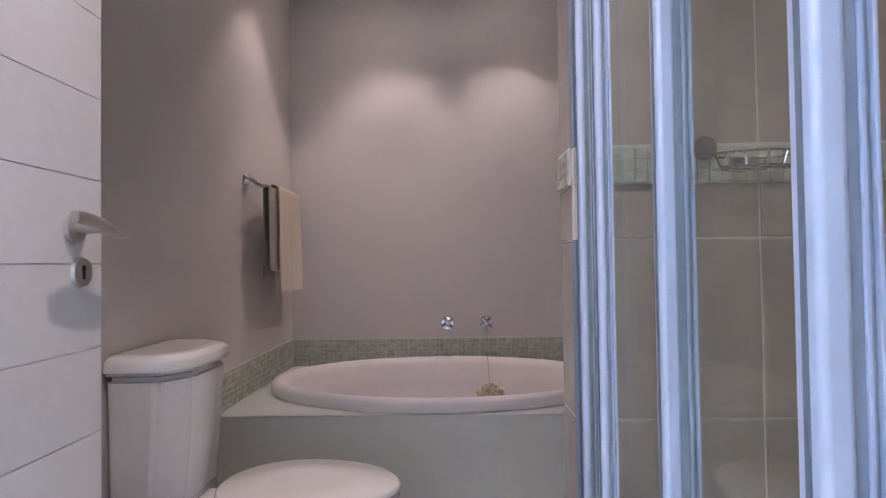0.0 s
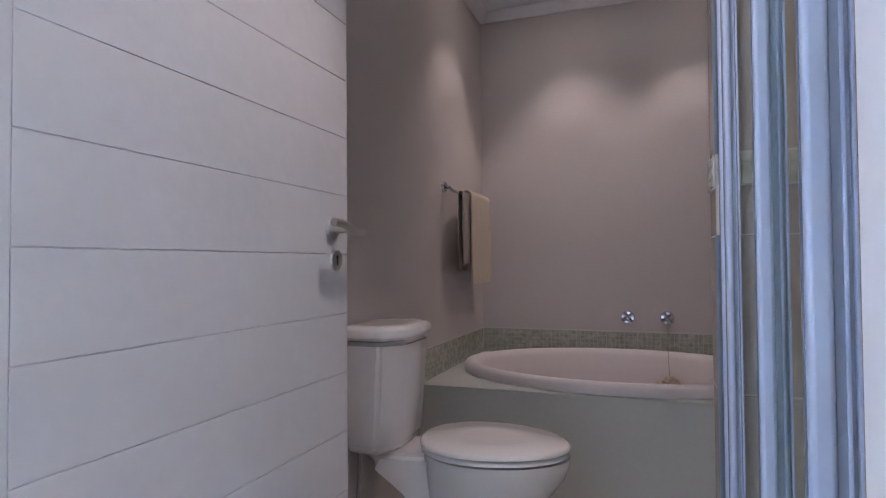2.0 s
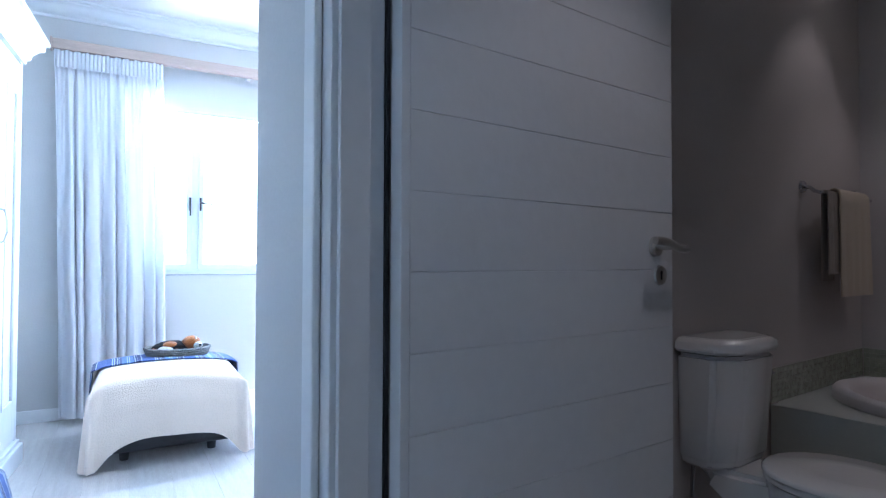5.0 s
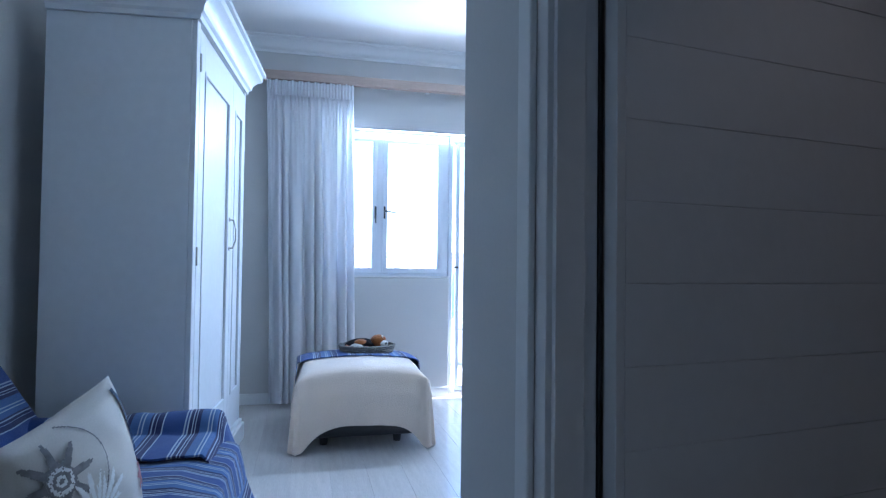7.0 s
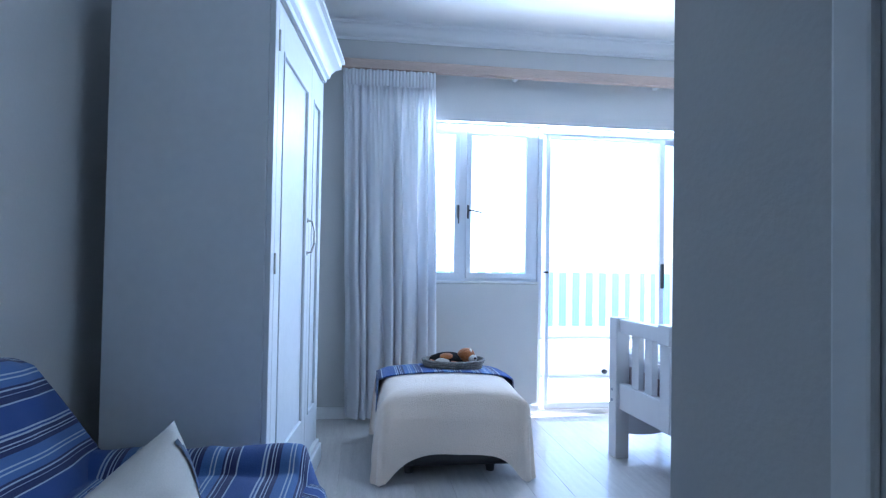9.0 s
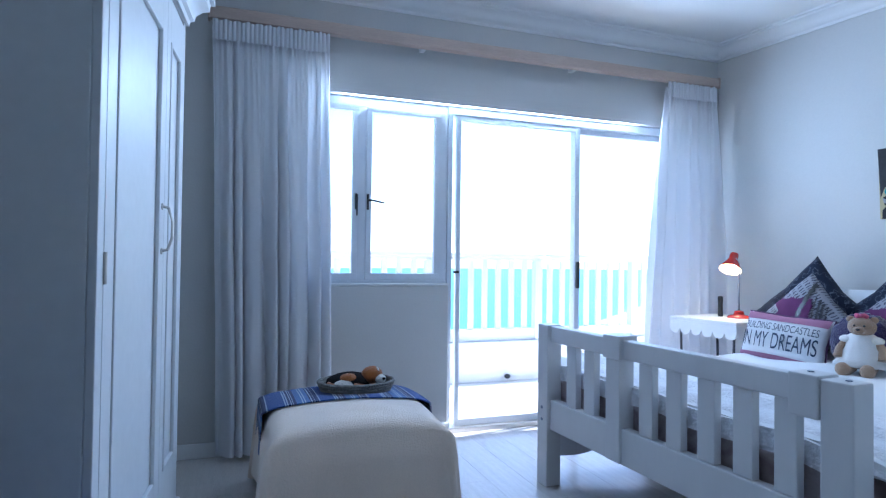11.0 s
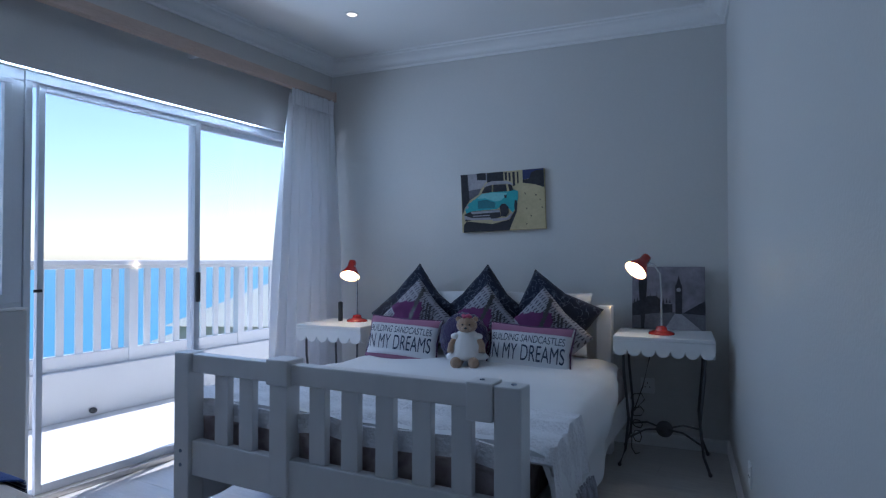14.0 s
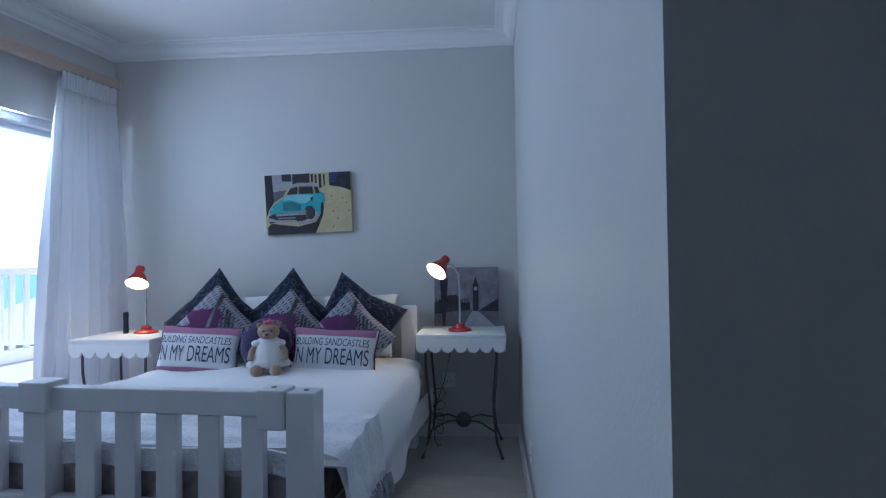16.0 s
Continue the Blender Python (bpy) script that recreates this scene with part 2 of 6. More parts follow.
M_DARKEDGE = material("dark_mauve_piping", (0.08, 0.035, 0.09), 0.9)
M_INK = material("navy_ink", (0.035, 0.05, 0.09), 0.9)
M_RED = material("red_enamel", (0.42, 0.018, 0.012), 0.25, vary=0.04, bump=0.0, coat=0.4)
M_SHADEIN = glowing("lit_shade_lining", (1.0, 0.76, 0.40), 0.8)
M_DOWNLENS = glowing("downlight_lens", (1.0, 0.86, 0.7), 0.7)
M_BULB = glowing("lamp_bulb", (1.0, 0.86, 0.62), 14)
M_IRON = material("dark_wrought_iron", (0.10, 0.10, 0.11), 0.5, 0.5)
M_FUR = material("tan_plush", (0.40, 0.27, 0.18), 0.98, vary=0.2, grain=220, bump=0.8, sheen=0.4, spec=0.1)
M_FURW = material("white_plush", (0.66, 0.64, 0.60), 0.98, vary=0.1, grain=220, bump=0.8, sheen=0.4, spec=0.1)
M_FURB = material("dark_plush", (0.02, 0.018, 0.02), 0.98, vary=0.1, grain=220, bump=0.8, spec=0.1)
M_FURO = material("ginger_plush", (0.34, 0.12, 0.035), 0.98, vary=0.15, grain=220, bump=0.8, sheen=0.3, spec=0.1)
M_DRESS = material("white_doll_dress", (0.72, 0.70, 0.68), 0.9, vary=0.05, grain=200, bump=0.3)
M_PINK = material("pink_felt", (0.50, 0.10, 0.18), 0.9)
M_WICKER = material("grey_wicker", (0.20, 0.19, 0.17), 0.8, vary=0.4, scale=60, grain=120, bump=1.0)
M_DARKWOOD = material("dark_sofa_frame", (0.03, 0.028, 0.03), 0.5, vary=0.2)
M_PLASTER = material("white_balcony_render", (0.72, 0.72, 0.71), 0.8, vary=0.05, scale=3, grain=60, bump=0.2)
M_PALEFLOOR = material("pale_balcony_tile", (0.72, 0.70, 0.66), 0.6, vary=0.05, scale=3)
M_SEA = material("sea_water", (0.010, 0.17, 0.27), 0.4, vary=0.12, scale=0.002, grain=0.05, bump=0.3)
M_LAND = material("scrub_hillside", (0.10, 0.13, 0.05), 0.95, vary=0.4, scale=0.08, grain=1.2)
M_ROOF = material("pale_roof_sheet", (0.42, 0.43, 0.36), 0.6, vary=0.08, scale=0.5)
M_HOUSE = material("cream_house_wall", (0.62, 0.58, 0.48), 0.8, vary=0.06, scale=0.5)
M_LEAF = material("palm_frond", (0.04, 0.08, 0.03), 0.6, vary=0.3)
M_TRUNK = material("palm_trunk", (0.16, 0.12, 0.08), 0.9, vary=0.3)
M_PANE = glass("window_glass")
M_SHGLASS = glass("shower_glass", (0.93, 0.96, 0.95))
for nd in M_SHGLASS.node_tree.nodes:
    if nd.type == "MIX_SHADER":
        M_SHGLASS.node_tree.links.remove(nd.inputs[0].links[0])
        nd.inputs[0].default_value = 0.07
M_DARKPANE = material("dark_window_pane", (0.03, 0.04, 0.05), 0.1)
M_SKYLINE = material("grey_printed_sky", (0.22, 0.20, 0.23), 0.8, vary=0.35, scale=6, grain=25)
M_GREYD = material("charcoal_print", (0.035, 0.033, 0.04), 0.8, vary=0.3, scale=30)
M_GREYM = material("mid_grey_print", (0.13, 0.125, 0.14), 0.8, vary=0.3, scale=20)
M_GREYL = material("light_grey_print", (0.36, 0.34, 0.36), 0.8, vary=0.2, scale=20)
M_TEAL = material("turquoise_print", (0.04, 0.34, 0.36), 0.6, vary=0.12, scale=15)
M_TEALD = material("deep_teal_print", (0.02, 0.15, 0.18), 0.6, vary=0.2, scale=20)
M_BLUEPRINT = material("deep_blue_print", (0.02, 0.03, 0.12), 0.6, vary=0.2)
M_TEALLIGHT = material("light_turquoise_print", (0.20, 0.50, 0.50), 0.6, vary=0.15, scale=15)
M_SAND = material("sandy_road_print", (0.50, 0.42, 0.24), 0.7, vary=0.12, scale=12, grain=50)
M_DARKPRINT = material("dark_street_print", (0.02, 0.02, 0.025), 0.7, vary=0.5, scale=20)


# ---------- mesh helpers ----------
def box(bm, x0, x1, y0, y1, z0, z1, bevel=0.0, seg=2, mat=0):
    m = Matrix.LocRotScale(((x0 + x1) / 2, (y0 + y1) / 2, (z0 + z1) / 2), None, (abs(x1 - x0), abs(y1 - y0), abs(z1 - z0)))
    r = bmesh.ops.create_cube(bm, size=1, matrix=m)
    vs = r["verts"]
    if bevel:
        es = {e for v in vs for e in v.link_edges}
        r = bmesh.ops.bevel(bm, geom=list(es), offset=bevel, segments=seg, affect="EDGES", profile=0.5)
    return bm


def slab(x0, x1, y0, y1, z0, z1, bevel=0.0, seg=2):
    return box(bmesh.new(), x0, x1, y0, y1, z0, z1, bevel, seg)


def rod(bm, a, b, r, r2=None, n=14):
    a, b = Vector(a), Vector(b)
    d = b - a
    q = d.to_track_quat("Z", "Y")
    bmesh.ops.create_cone(bm, cap_ends=True, segments=n, radius1=r, radius2=r if r2 is None else r2, depth=d.length, matrix=Matrix.LocRotScale((a + b) / 2, q, None))
    return bm


def tube(bm, pts, r, n=10, closed=False):
    """A round bar along points."""
    pts = [Vector(p) for p in pts]
    rings = []
    up = Vector((0, 0, 1))
    k = len(pts)
    for i, p in enumerate(pts):
        t = (pts[(i + 1) % k] - pts[i - 1]) if closed else (pts[min(i + 1, k - 1)] - pts[max(i - 1, 0)])
        t.normalize()
        s = t.cross(up if abs(t.dot(up)) < 0.95 else Vector((1, 0, 0))).normalized()
        w = s.cross(t)
        rr = r[i] if isinstance(r, (list, tuple)) else r
        rings.append([bm.verts.new(p + rr * (math.cos(2 * math.pi * j / n) * s + math.sin(2 * math.pi * j / n) * w)) for j in range(n)])
    for i in range(k if closed else k - 1):
        a, b = rings[i], rings[(i + 1) % k]
        for j in range(n):
            bm.faces.new((a[j], a[(j + 1) % n], b[(j + 1) % n], b[j]))
    if not closed:
        bm.faces.new(rings[0][::-1]), bm.faces.new(rings[-1])
    return bm


def lathe(bm, prof, n=28, m=None, sx=1.0, sy=1.0, mat=0, caps=(True, True)):
    """Turns (radius, height) pairs round z; sx, sy squash it."""
    m = m or Matrix.Identity(4)
    rings = []
    for r, z in prof:
        rings.append([bm.verts.new(m @ Vector((sx * r * math.cos(2 * math.pi * j / n), sy * r * math.sin(2 * math.pi * j / n), z))) for j in range(n)])
    for a, b in zip(rings, rings[1:]):
        for j in range(n):
            f = bm.faces.new((a[j], a[(j + 1) % n], b[(j + 1) % n], b[j]))
            f.material_index = mat
    for ring, rev, cap in ((rings[0], True, caps[0]), (rings[-1], False, caps[1])):
        if cap and (ring[0].co - ring[n // 2].co).length > 1e-5:
            f = bm.faces.new(ring[::-1] if rev else ring)
            f.material_index = mat
    return bm


def ball(bm, c, r, s=(1, 1, 1), m=None, mat=0, u=16, v=10):
    mm = Matrix.LocRotScale(c, None, Vector(s) * r)
    g = bmesh.ops.create_uvsphere(bm, u_segments=u, v_segments=v, radius=1, matrix=(m @ mm) if m else mm)
    for f in {f for w in g["verts"] for f in w.link_faces}:
        f.material_index = mat
    return bm


def prism(bm, pts, y0, y1, mat=0):
    """An outline of (x, z) pairs drawn out from y0 to y1."""
    a = [bm.verts.new((x, y0, z)) for x, z in pts]
    b = [bm.verts.new((x, y1, z)) for x, z in pts]
    k = len(pts)
    fs = [bm.faces.new(a), bm.faces.new(b[::-1])]
    fs += [bm.faces.new((a[i], b[i], b[(i + 1) % k], a[(i + 1) % k])) for i in range(k)]
    for f in fs:
        f.material_index = mat
    return bm


def sheet(bm, fn, nu, nv, thick=0.0, closed_u=False):
    """A grid surface fn(s, t), s and t from 0 to 1, with UVs; thick draws it out along its normals."""
    vs = [[bm.verts.new(fn(i / nu, j / nv)) for j in range(nv + 1)] for i in range(nu + (0 if closed_u else 1))]
    uv = bm.loops.layers.uv.verify()
    k = len(vs)
    for i in range(nu):
        for j in range(nv):
            f = bm.faces.new((vs[i][j], vs[(i + 1) % k][j], vs[(i + 1) % k][j + 1], vs[i][j + 1]))
            for lp, (a, b) in zip(f.loops, ((i, j), (i + 1, j), (i + 1, j + 1), (i, j + 1))):
                lp[uv].uv = (a / nu, b / nv)
    if thick:
        bmesh.ops.recalc_face_normals(bm, faces=bm.faces)
        bmesh.ops.solidify(bm, geom=bm.faces[:], thickness=thick)
    return bm


def link(name, bm, mats, smooth=True, angle=35):
    me = bpy.data.meshes.new(name)
    bmesh.ops.recalc_face_normals(bm, faces=bm.faces)
    if smooth:
        for f in bm.faces:
            f.smooth = not (max(abs(c) for c in f.normal) > 0.9999 and f.calc_area() > 8 * min((g.calc_area() for e in f.edges for g in e.link_faces if g is not f), default=1e9))
        for e in bm.edges:
            if len(e.link_faces) == 2 and e.calc_face_angle(0) > radians(angle):
                e.smooth = False
    bm.to_mesh(me)
    bm.free()
    for m in mats if isinstance(mats, (list, tuple)) else [mats]:
        me.materials.append(m)
    return new(name, me)


def part(name, bm, mat, parent, label="", at=None, angle=35):
    ob = link(name, bm, mat, angle=angle)
    ob.parent = parent
    if at is not None:
        ob.matrix_basis = at
    return tagged(ob, label)


def thing(name, label, category, m=None, group=""):
    ob = new(name)
    ob.empty_display_size = 0.1
    ob.matrix_basis = m or Matrix.Identity(4)
    return tagged(ob, label, category, group)


def solid(name, bm, mat, label, category, m=None, group="", angle=35):
    ob = link(name, bm, mat, angle=angle)
    ob.matrix_basis = m or Matrix.Identity(4)
    return tagged(ob, label, category, group)


def setting(name, bm, mat, label, category, m=None):
    ob = link(name, bm, mat)
    ob.matrix_basis = m or Matrix.Identity(4)
    return tagged(ob, label, category, "", "structure")


def moulding(path, profile, closed=False):
    """A moulding along level points (x, y, z), mitred; profile of (out, up), out to the left of the way."""
    bm = bmesh.new()
    k = len(path)
    rings = []
    for i in range(k):
        p = Vector(path[i])
        a = (p - Vector(path[i - 1])).normalized() if (i or closed) else None
        b = (Vector(path[(i + 1) % k]) - p).normalized() if (i < k - 1 or closed) else None
        na = Vector((-a.y, a.x, 0)) if a else None
        nb = Vector((-b.y, b.x, 0)) if b else None
        n = (na + nb) / (1 + na.dot(nb)) if a and b else (na or nb)
        rings.append([bm.verts.new(p + n * o + Vector((0, 0, u))) for o, u in profile])
    for i in range(k if closed else k - 1):
        r, s = rings[i], rings[(i + 1) % k]
        for j in range(len(profile)):
            jj = (j + 1) % len(profile)
            bm.faces.new((r[j], r[jj], s[jj], s[j]))
    if not closed:
        bm.faces.new(rings[0][::-1]), bm.faces.new(rings[-1])
    return bm


def W(u, v, z=0.0):
    """A place in the window wall's frame, in the world."""
    return WM @ Vector((u, v, z))

# ---------- the shell ----------
CEIL, BCEIL, HEADY, RX, TH = 2.80, 2.52, 3.317, -1.40, 0.24
DW0, DW1 = -0.145, -0.03            # faces of the wall with the bathroom door
BX, BY = -1.225, 2.89               # bathroom walls
BACKU = -2.52                       # back wall, square to the window wall
a0, a1 = W(BACKU, 0.4), W(BACKU, -6.6)
# floor: boards over a dark bed
def level(v, z0, z1):
    """A level slab over the rooms, its window side at v in the window wall's frame."""
    bm = bmesh.new()
    p, q = W(2.4, v), W(-4.1, v)
    out = [(p.x, p.y), (q.x, q.y), (1.3, q.y), (1.3, p.y)]
    lo, hi = [bm.verts.new((x, y, z0)) for x, y in out], [bm.verts.new((x, y, z1)) for x, y in out]
    bm.faces.new(lo[::-1]), bm.faces.new(hi)
    for i in range(4):
        bm.faces.new((lo[i], lo[(i + 1) % 4], hi[(i + 1) % 4], hi[i]))
    return bm


fl = setting("floor", level(0.235, -0.12, -0.0025), M_GAP, "pale washed laminate floorboards with fine joints", "floor")
setting("floor_bathroom", slab(BX, 0.9, DW1, BY, -0.012, 0.004), M_BFLOOR, "beige glazed floor tiles", "floor")
setting("ceiling", level(TH, CEIL, CEIL + 0.12), M_CEIL, "smooth white painted ceiling", "ceiling")
setting("ceiling_bathroom", slab(BX, 0.9, DW1, BY, BCEIL, BCEIL + 0.1), M_CEIL, "smooth white painted bathroom ceiling", "ceiling")
setting("wall_head", slab(-4.5, RX, HEADY, HEADY + 0.2, -0.1, CEIL), M_WALL, "pale grey painted wall behind the bed", "wall")
# right wall: bedroom face painted grey, bathroom face its own skin
setting("wall_right", slab(RX, BX - 0.012, DW1, HEADY + 0.2, -0.1, CEIL), M_WALL, "pale grey painted partition wall", "wall")
setting("wall_bathroom_side", slab(BX - 0.012, BX, DW1, BY, -0.1, CEIL), M_BATHWALL, "warm grey painted bathroom wall", "wall")
setting("wall_bathroom_back", slab(BX - 0.012, 1.0, BY, BY + 0.15, -0.1, CEIL), M_BATHWALL, "warm grey painted wall behind the bath", "wall")
setting("wall_bathroom_right", slab(0.9, 1.12, DW0, BY, -0.1, CEIL), M_BATHWALL, "plain warm grey painted wall", "wall")
bm = slab(RX, -1.07, DW0, DW1, -0.1, CEIL)
box(bm, -0.09, 0.9, DW0, DW1, -0.1, CEIL)
box(bm, -1.07, -0.09, DW0, DW1, 2.09, CEIL)
setting("wall_door", bm, M_WALL, "pale grey painted wall with the bathroom doorway", "wall")
# window wall, with the opening for window and sliding door
U0, U1, US = -1.12, 1.96, -0.175     # opening; US: where the low sill ends and the door begins
HEADZ, SILLZ = 2.15, 0.965
bm = slab(-4.2, U0, 0, TH, -0.1, CEIL)
box(bm, U1, 2.6, 0, TH, -0.1, CEIL)
box(bm, U0, U1, 0, TH, HEADZ, CEIL)
box(bm, U0, US, 0, TH, -0.1, SILLZ, 0.008)
setting("wall_window", bm, M_WALL, "pale grey painted wall with window and sliding door openings", "wall", WM)
bm = slab(BACKU - 0.2, BACKU, -6.9, 0.3, -0.1, CEIL)
setting("wall_back", bm, M_WALL, "pale grey painted wall behind the wardrobe", "wall", WM)
setting("wall_passage_end", slab(1.1, 1.3, -2.7, 0.0, -0.1, CEIL), M_WALL, "plain pale grey painted passage wall", "wall")
# cornice and skirting
COR = [(0, -0.10), (0.012, -0.10), (0.016, -0.085), (0.03, -0.08), (0.045, -0.06), (0.075, -0.03), (0.10, -0.022), (0.105, -0.012), (0.125, -0.010), (0.13, 0), (0, 0)]
cw = W(2.045, 0)
b1, b2 = W(BACKU, 0), W(BACKU, -5.7)
ring = [(RX, DW0, CEIL), (RX, HEADY, CEIL), (cw.x, HEADY, CEIL), (b1.x, b1.y, CEIL), (b2.x, b2.y, CEIL)]
setting("cornice", moulding(ring, COR), M_CEIL, "white moulded plaster cornice", "cornice")
SK = [(0, 0), (0.014, 0), (0.014, 0.07), (0.010, 0.08), (0, 0.08)]
p0, p1 = W(US, 0), W(1.95, 0)
setting("baseboard", moulding([(RX, DW0, 0), (RX, HEADY, 0), (cw.x, HEADY, 0), (p1.x, p1.y, 0)], SK), M_WHITE, "white painted skirting board", "skirting")
setting("baseboard_back", moulding([(p0.x, p0.y, 0), (b1.x, b1.y, 0), (b2.x, b2.y, 0)], SK), M_WHITE, "white painted skirting board", "skirting")
setting("cornice_bathroom", moulding([(0.9, BY, BCEIL), (BX, BY, BCEIL), (BX, DW1, BCEIL)], [(0, -0.05), (0.02, -0.05), (0.05, -0.015), (0.055, 0), (0, 0)]), M_CEIL, "small white coved cornice", "cornice")


# ---------- bathroom door ----------
def door_frame():
    t = thing("door_frame", "white painted timber door frame with a slim architrave", "door frame")
    for x0, x1 in ((-1.07, -1.032), (-0.128, -0.09)):
        part("jamb", slab(x0, x1, DW0 - 0.002, DW1 - 0.010, 0, 2.09, 0.003), M_DOOR, t)
    # Black strip in the hinge-side gap stands for the deep shade there.
    part("gap_shade_strip", slab(-1.040, -1.028, DW1 - 0.0095, DW1 - 0.0015, 0, 2.05), M_BLACK, t, "black strip for the shade in the door gap")
    part("head", slab(-1.07, -0.09, DW0 - 0.002, DW1 + 0.002, 2.052, 2.09, 0.003), M_DOOR, t)
    for x0, x1 in ((-1.032, -1.020), (-0.136, -0.128)):
        part("stop", slab(x0, x1, DW0 + 0.01, DW1 - 0.045, 0, 2.052, 0.002), M_DOOR, t)
    for x0, x1 in ((-1.113, -1.066), (-0.130, -0.085)):
        part("architrave", slab(x0, x1, DW0 - 0.018, DW0 - 0.002, 0, 2.13, 0.005), M_WHITE, t)
    part("architrave", slab(-1.066, -0.130, DW0 - 0.018, DW0 - 0.002, 2.086, 2.13, 0.005), M_WHITE, t)
    return t


door_frame()
tagged(scene.objects["door_frame"], kind="structure")


def bathroom_door():
    """The leaf, opened square into the bathroom: hinge edge at y = 0, face towards +x."""
    t = thing("bathroom_door", "white boarded door, opened wide, with brushed steel lever", "door", pose(-0.990, -0.022, 0.008, 0, 0, -0.2))
    part("core", slab(-0.040, -0.0024, 0.0, 0.835, 0, 2.03, 0.001), M_DOOR, t)
    part("edge_strip", slab(-0.036, 0.0, -0.009, 0.010, 0, 2.03, 0.002), M_DOOR, t)
    z0 = 1.041 - 8 * 0.1465
    z = z0
    while z < 2.02:
        lo, hi = max(z, 0.0) + 0.0008, min(z + 0.1465, 2.03) - 0.0008
        if hi - lo > 0.01:
            part("board", slab(-0.0065, 0.0, 0.0105, 0.834, lo, hi, 0.0011), M_DOOR, t)
        z += 0.1465
    f = Vector((0.0, 0.755, 1.10))
    rose = bmesh.new()
    rod(rose, f, f + Vector((0.009, 0, 0)), 0.026, 0.024, 24)
    h = part("handle_rose", rose, M_STEEL, t, "round brushed steel rose")
    lv = bmesh.new()
    tube(lv, [f + Vector(p) for p in ((0.006, 0, 0), (0.03, 0, 0), (0.052, 0, 0.001))], 0.0095, 14)
    tube(lv, [f + Vector(p) for p in ((0.052, -0.075, 0.012), (0.055, -0.06, 0.012), (0.054, -0.03, 0.009), (0.052, 0.0, 0.003), (0.050, 0.03, -0.005), (0.049, 0.055, -0.006), (0.049, 0.07, -0.005))], [0.010, 0.0105, 0.0105, 0.0105, 0.010, 0.010, 0.0095], 14)
    part("lever", lv, M_STEEL, t, "curved brushed steel lever")
    k = Vector((0.0, 0.775, 1.027))
    es = bmesh.new()
    rod(es, k, k + Vector((0.006, 0, 0)), 0.026, 0.024, 24)
    e = part("keyhole_plate", es, M_STEEL, t, "round steel keyhole plate")
    kh = bmesh.new()
    rod(kh, k + Vector((0.0055, 0, 0.007)), k + Vector((0.0068, 0, 0.007)), 0.005, None, 10)
    box(kh, k.x + 0.0055, k.x + 0.0068, k.y - 0.003, k.y + 0.003, k.z - 0.012, k.z + 0.006)
    part("keyhole", kh, M_BLACK, e)


bathroom_door()


# ---------- bathroom ----------
def bath():
    """Built-in bath: painted surround, raised oval tub."""
    t = thing("bathtub", "white oval tub set into a pale grey-green painted surround", "bathtub")
    cx, cy, ax, ay = -0.42, 2.385, 0.742, 0.492
    # surround top with an oval hole
    bm = bmesh.new()
    n = 64
    oval = [(cx + (ax - 0.05) * math.cos(2 * math.pi * i / n), cy + (ay - 0.05) * math.sin(2 * math.pi * i / n)) for i in range(n)]
    X0, X1, Y0, Y1 = BX + 0.002, 0.88, 1.885, BY - 0.002
    outer = []
    for x, y in oval:
        dx, dy = x - cx, y - cy
        k = min(((X1 if dx > 0 else X0) - cx) / dx if abs(dx) > 1e-6 else 9e9, ((Y1 if dy > 0 else Y0) - cy) / dy if abs(dy) > 1e-6 else 9e9)
        outer.append((cx + dx * k, cy + dy * k))
    vi = [bm.verts.new((x, y, 0.5)) for x, y in oval]
    vo = [bm.verts.new((x, y, 0.5)) for x, y in outer]
    for i in range(n):
        bm.faces.new((vi[i], vo[i], vo[(i + 1) % n], vi[(i + 1) % n]))
    part("surround_top", bm, M_DECK, t)
    part("front_panel", slab(X0, X1, 1.885, 1.925, 0.004, 0.4985, 0.004), M_DECK, t)
    prof = [(1.0, 0.502), (1.0, 0.535), (0.985, 0.548), (0.955, 0.552), (0.92, 0.545), (0.90, 0.52), (0.87, 0.42), (0.80, 0.26), (0.70, 0.17), (0.45, 0.145), (0.05, 0.14)]
    tub = bmesh.new()
    lathe(tub, prof, 72, Matrix.Translation((cx, cy, 0)), ax, ay, 0, (False, True))
    part("tub", tub, M_TUB, t, "glossy white oval tub with a rolled rim", angle=60)
    dr = bmesh.new()
    rod(dr, (cx + 0.2, cy, 0.146), (cx + 0.2, cy, 0.152), 0.03)
    part("drain", dr, M_CHROME, t)
    return t


bath()


def wall_tap(x):
    t = thing("bath_tap", "chrome cross-head wall tap above the bath", "tap", pose(x, BY, 0.722), "wall taps above the bath")
    bm = bmesh.new()
    rod(bm, (0, 0, 0), (0, -0.012, 0), 0.036, 0.032, 24)
    part("rose", bm, M_CHROME, t)
    bm = bmesh.new()
    rod(bm, (0, -0.012, 0), (0, -0.045, 0), 0.014, 0.012)
    part("stem", bm, M_CHROME, t)
    bm = bmesh.new()
    for a in range(4):
        c, s = math.cos(a * math.pi / 2 + 0.6), math.sin(a * math.pi / 2 + 0.6)
        tube(bm, [(0, -0.052, 0), (0.02 * c, -0.052, 0.02 * s), (0.033 * c, -0.052, 0.033 * s)], [0.009, 0.008, 0.011], 8)
    ball(bm, (0, -0.054, 0), 0.013)
    part("cross_handle", bm, M_CHROME, t)


wall_tap(-0.398), wall_tap(-0.194)
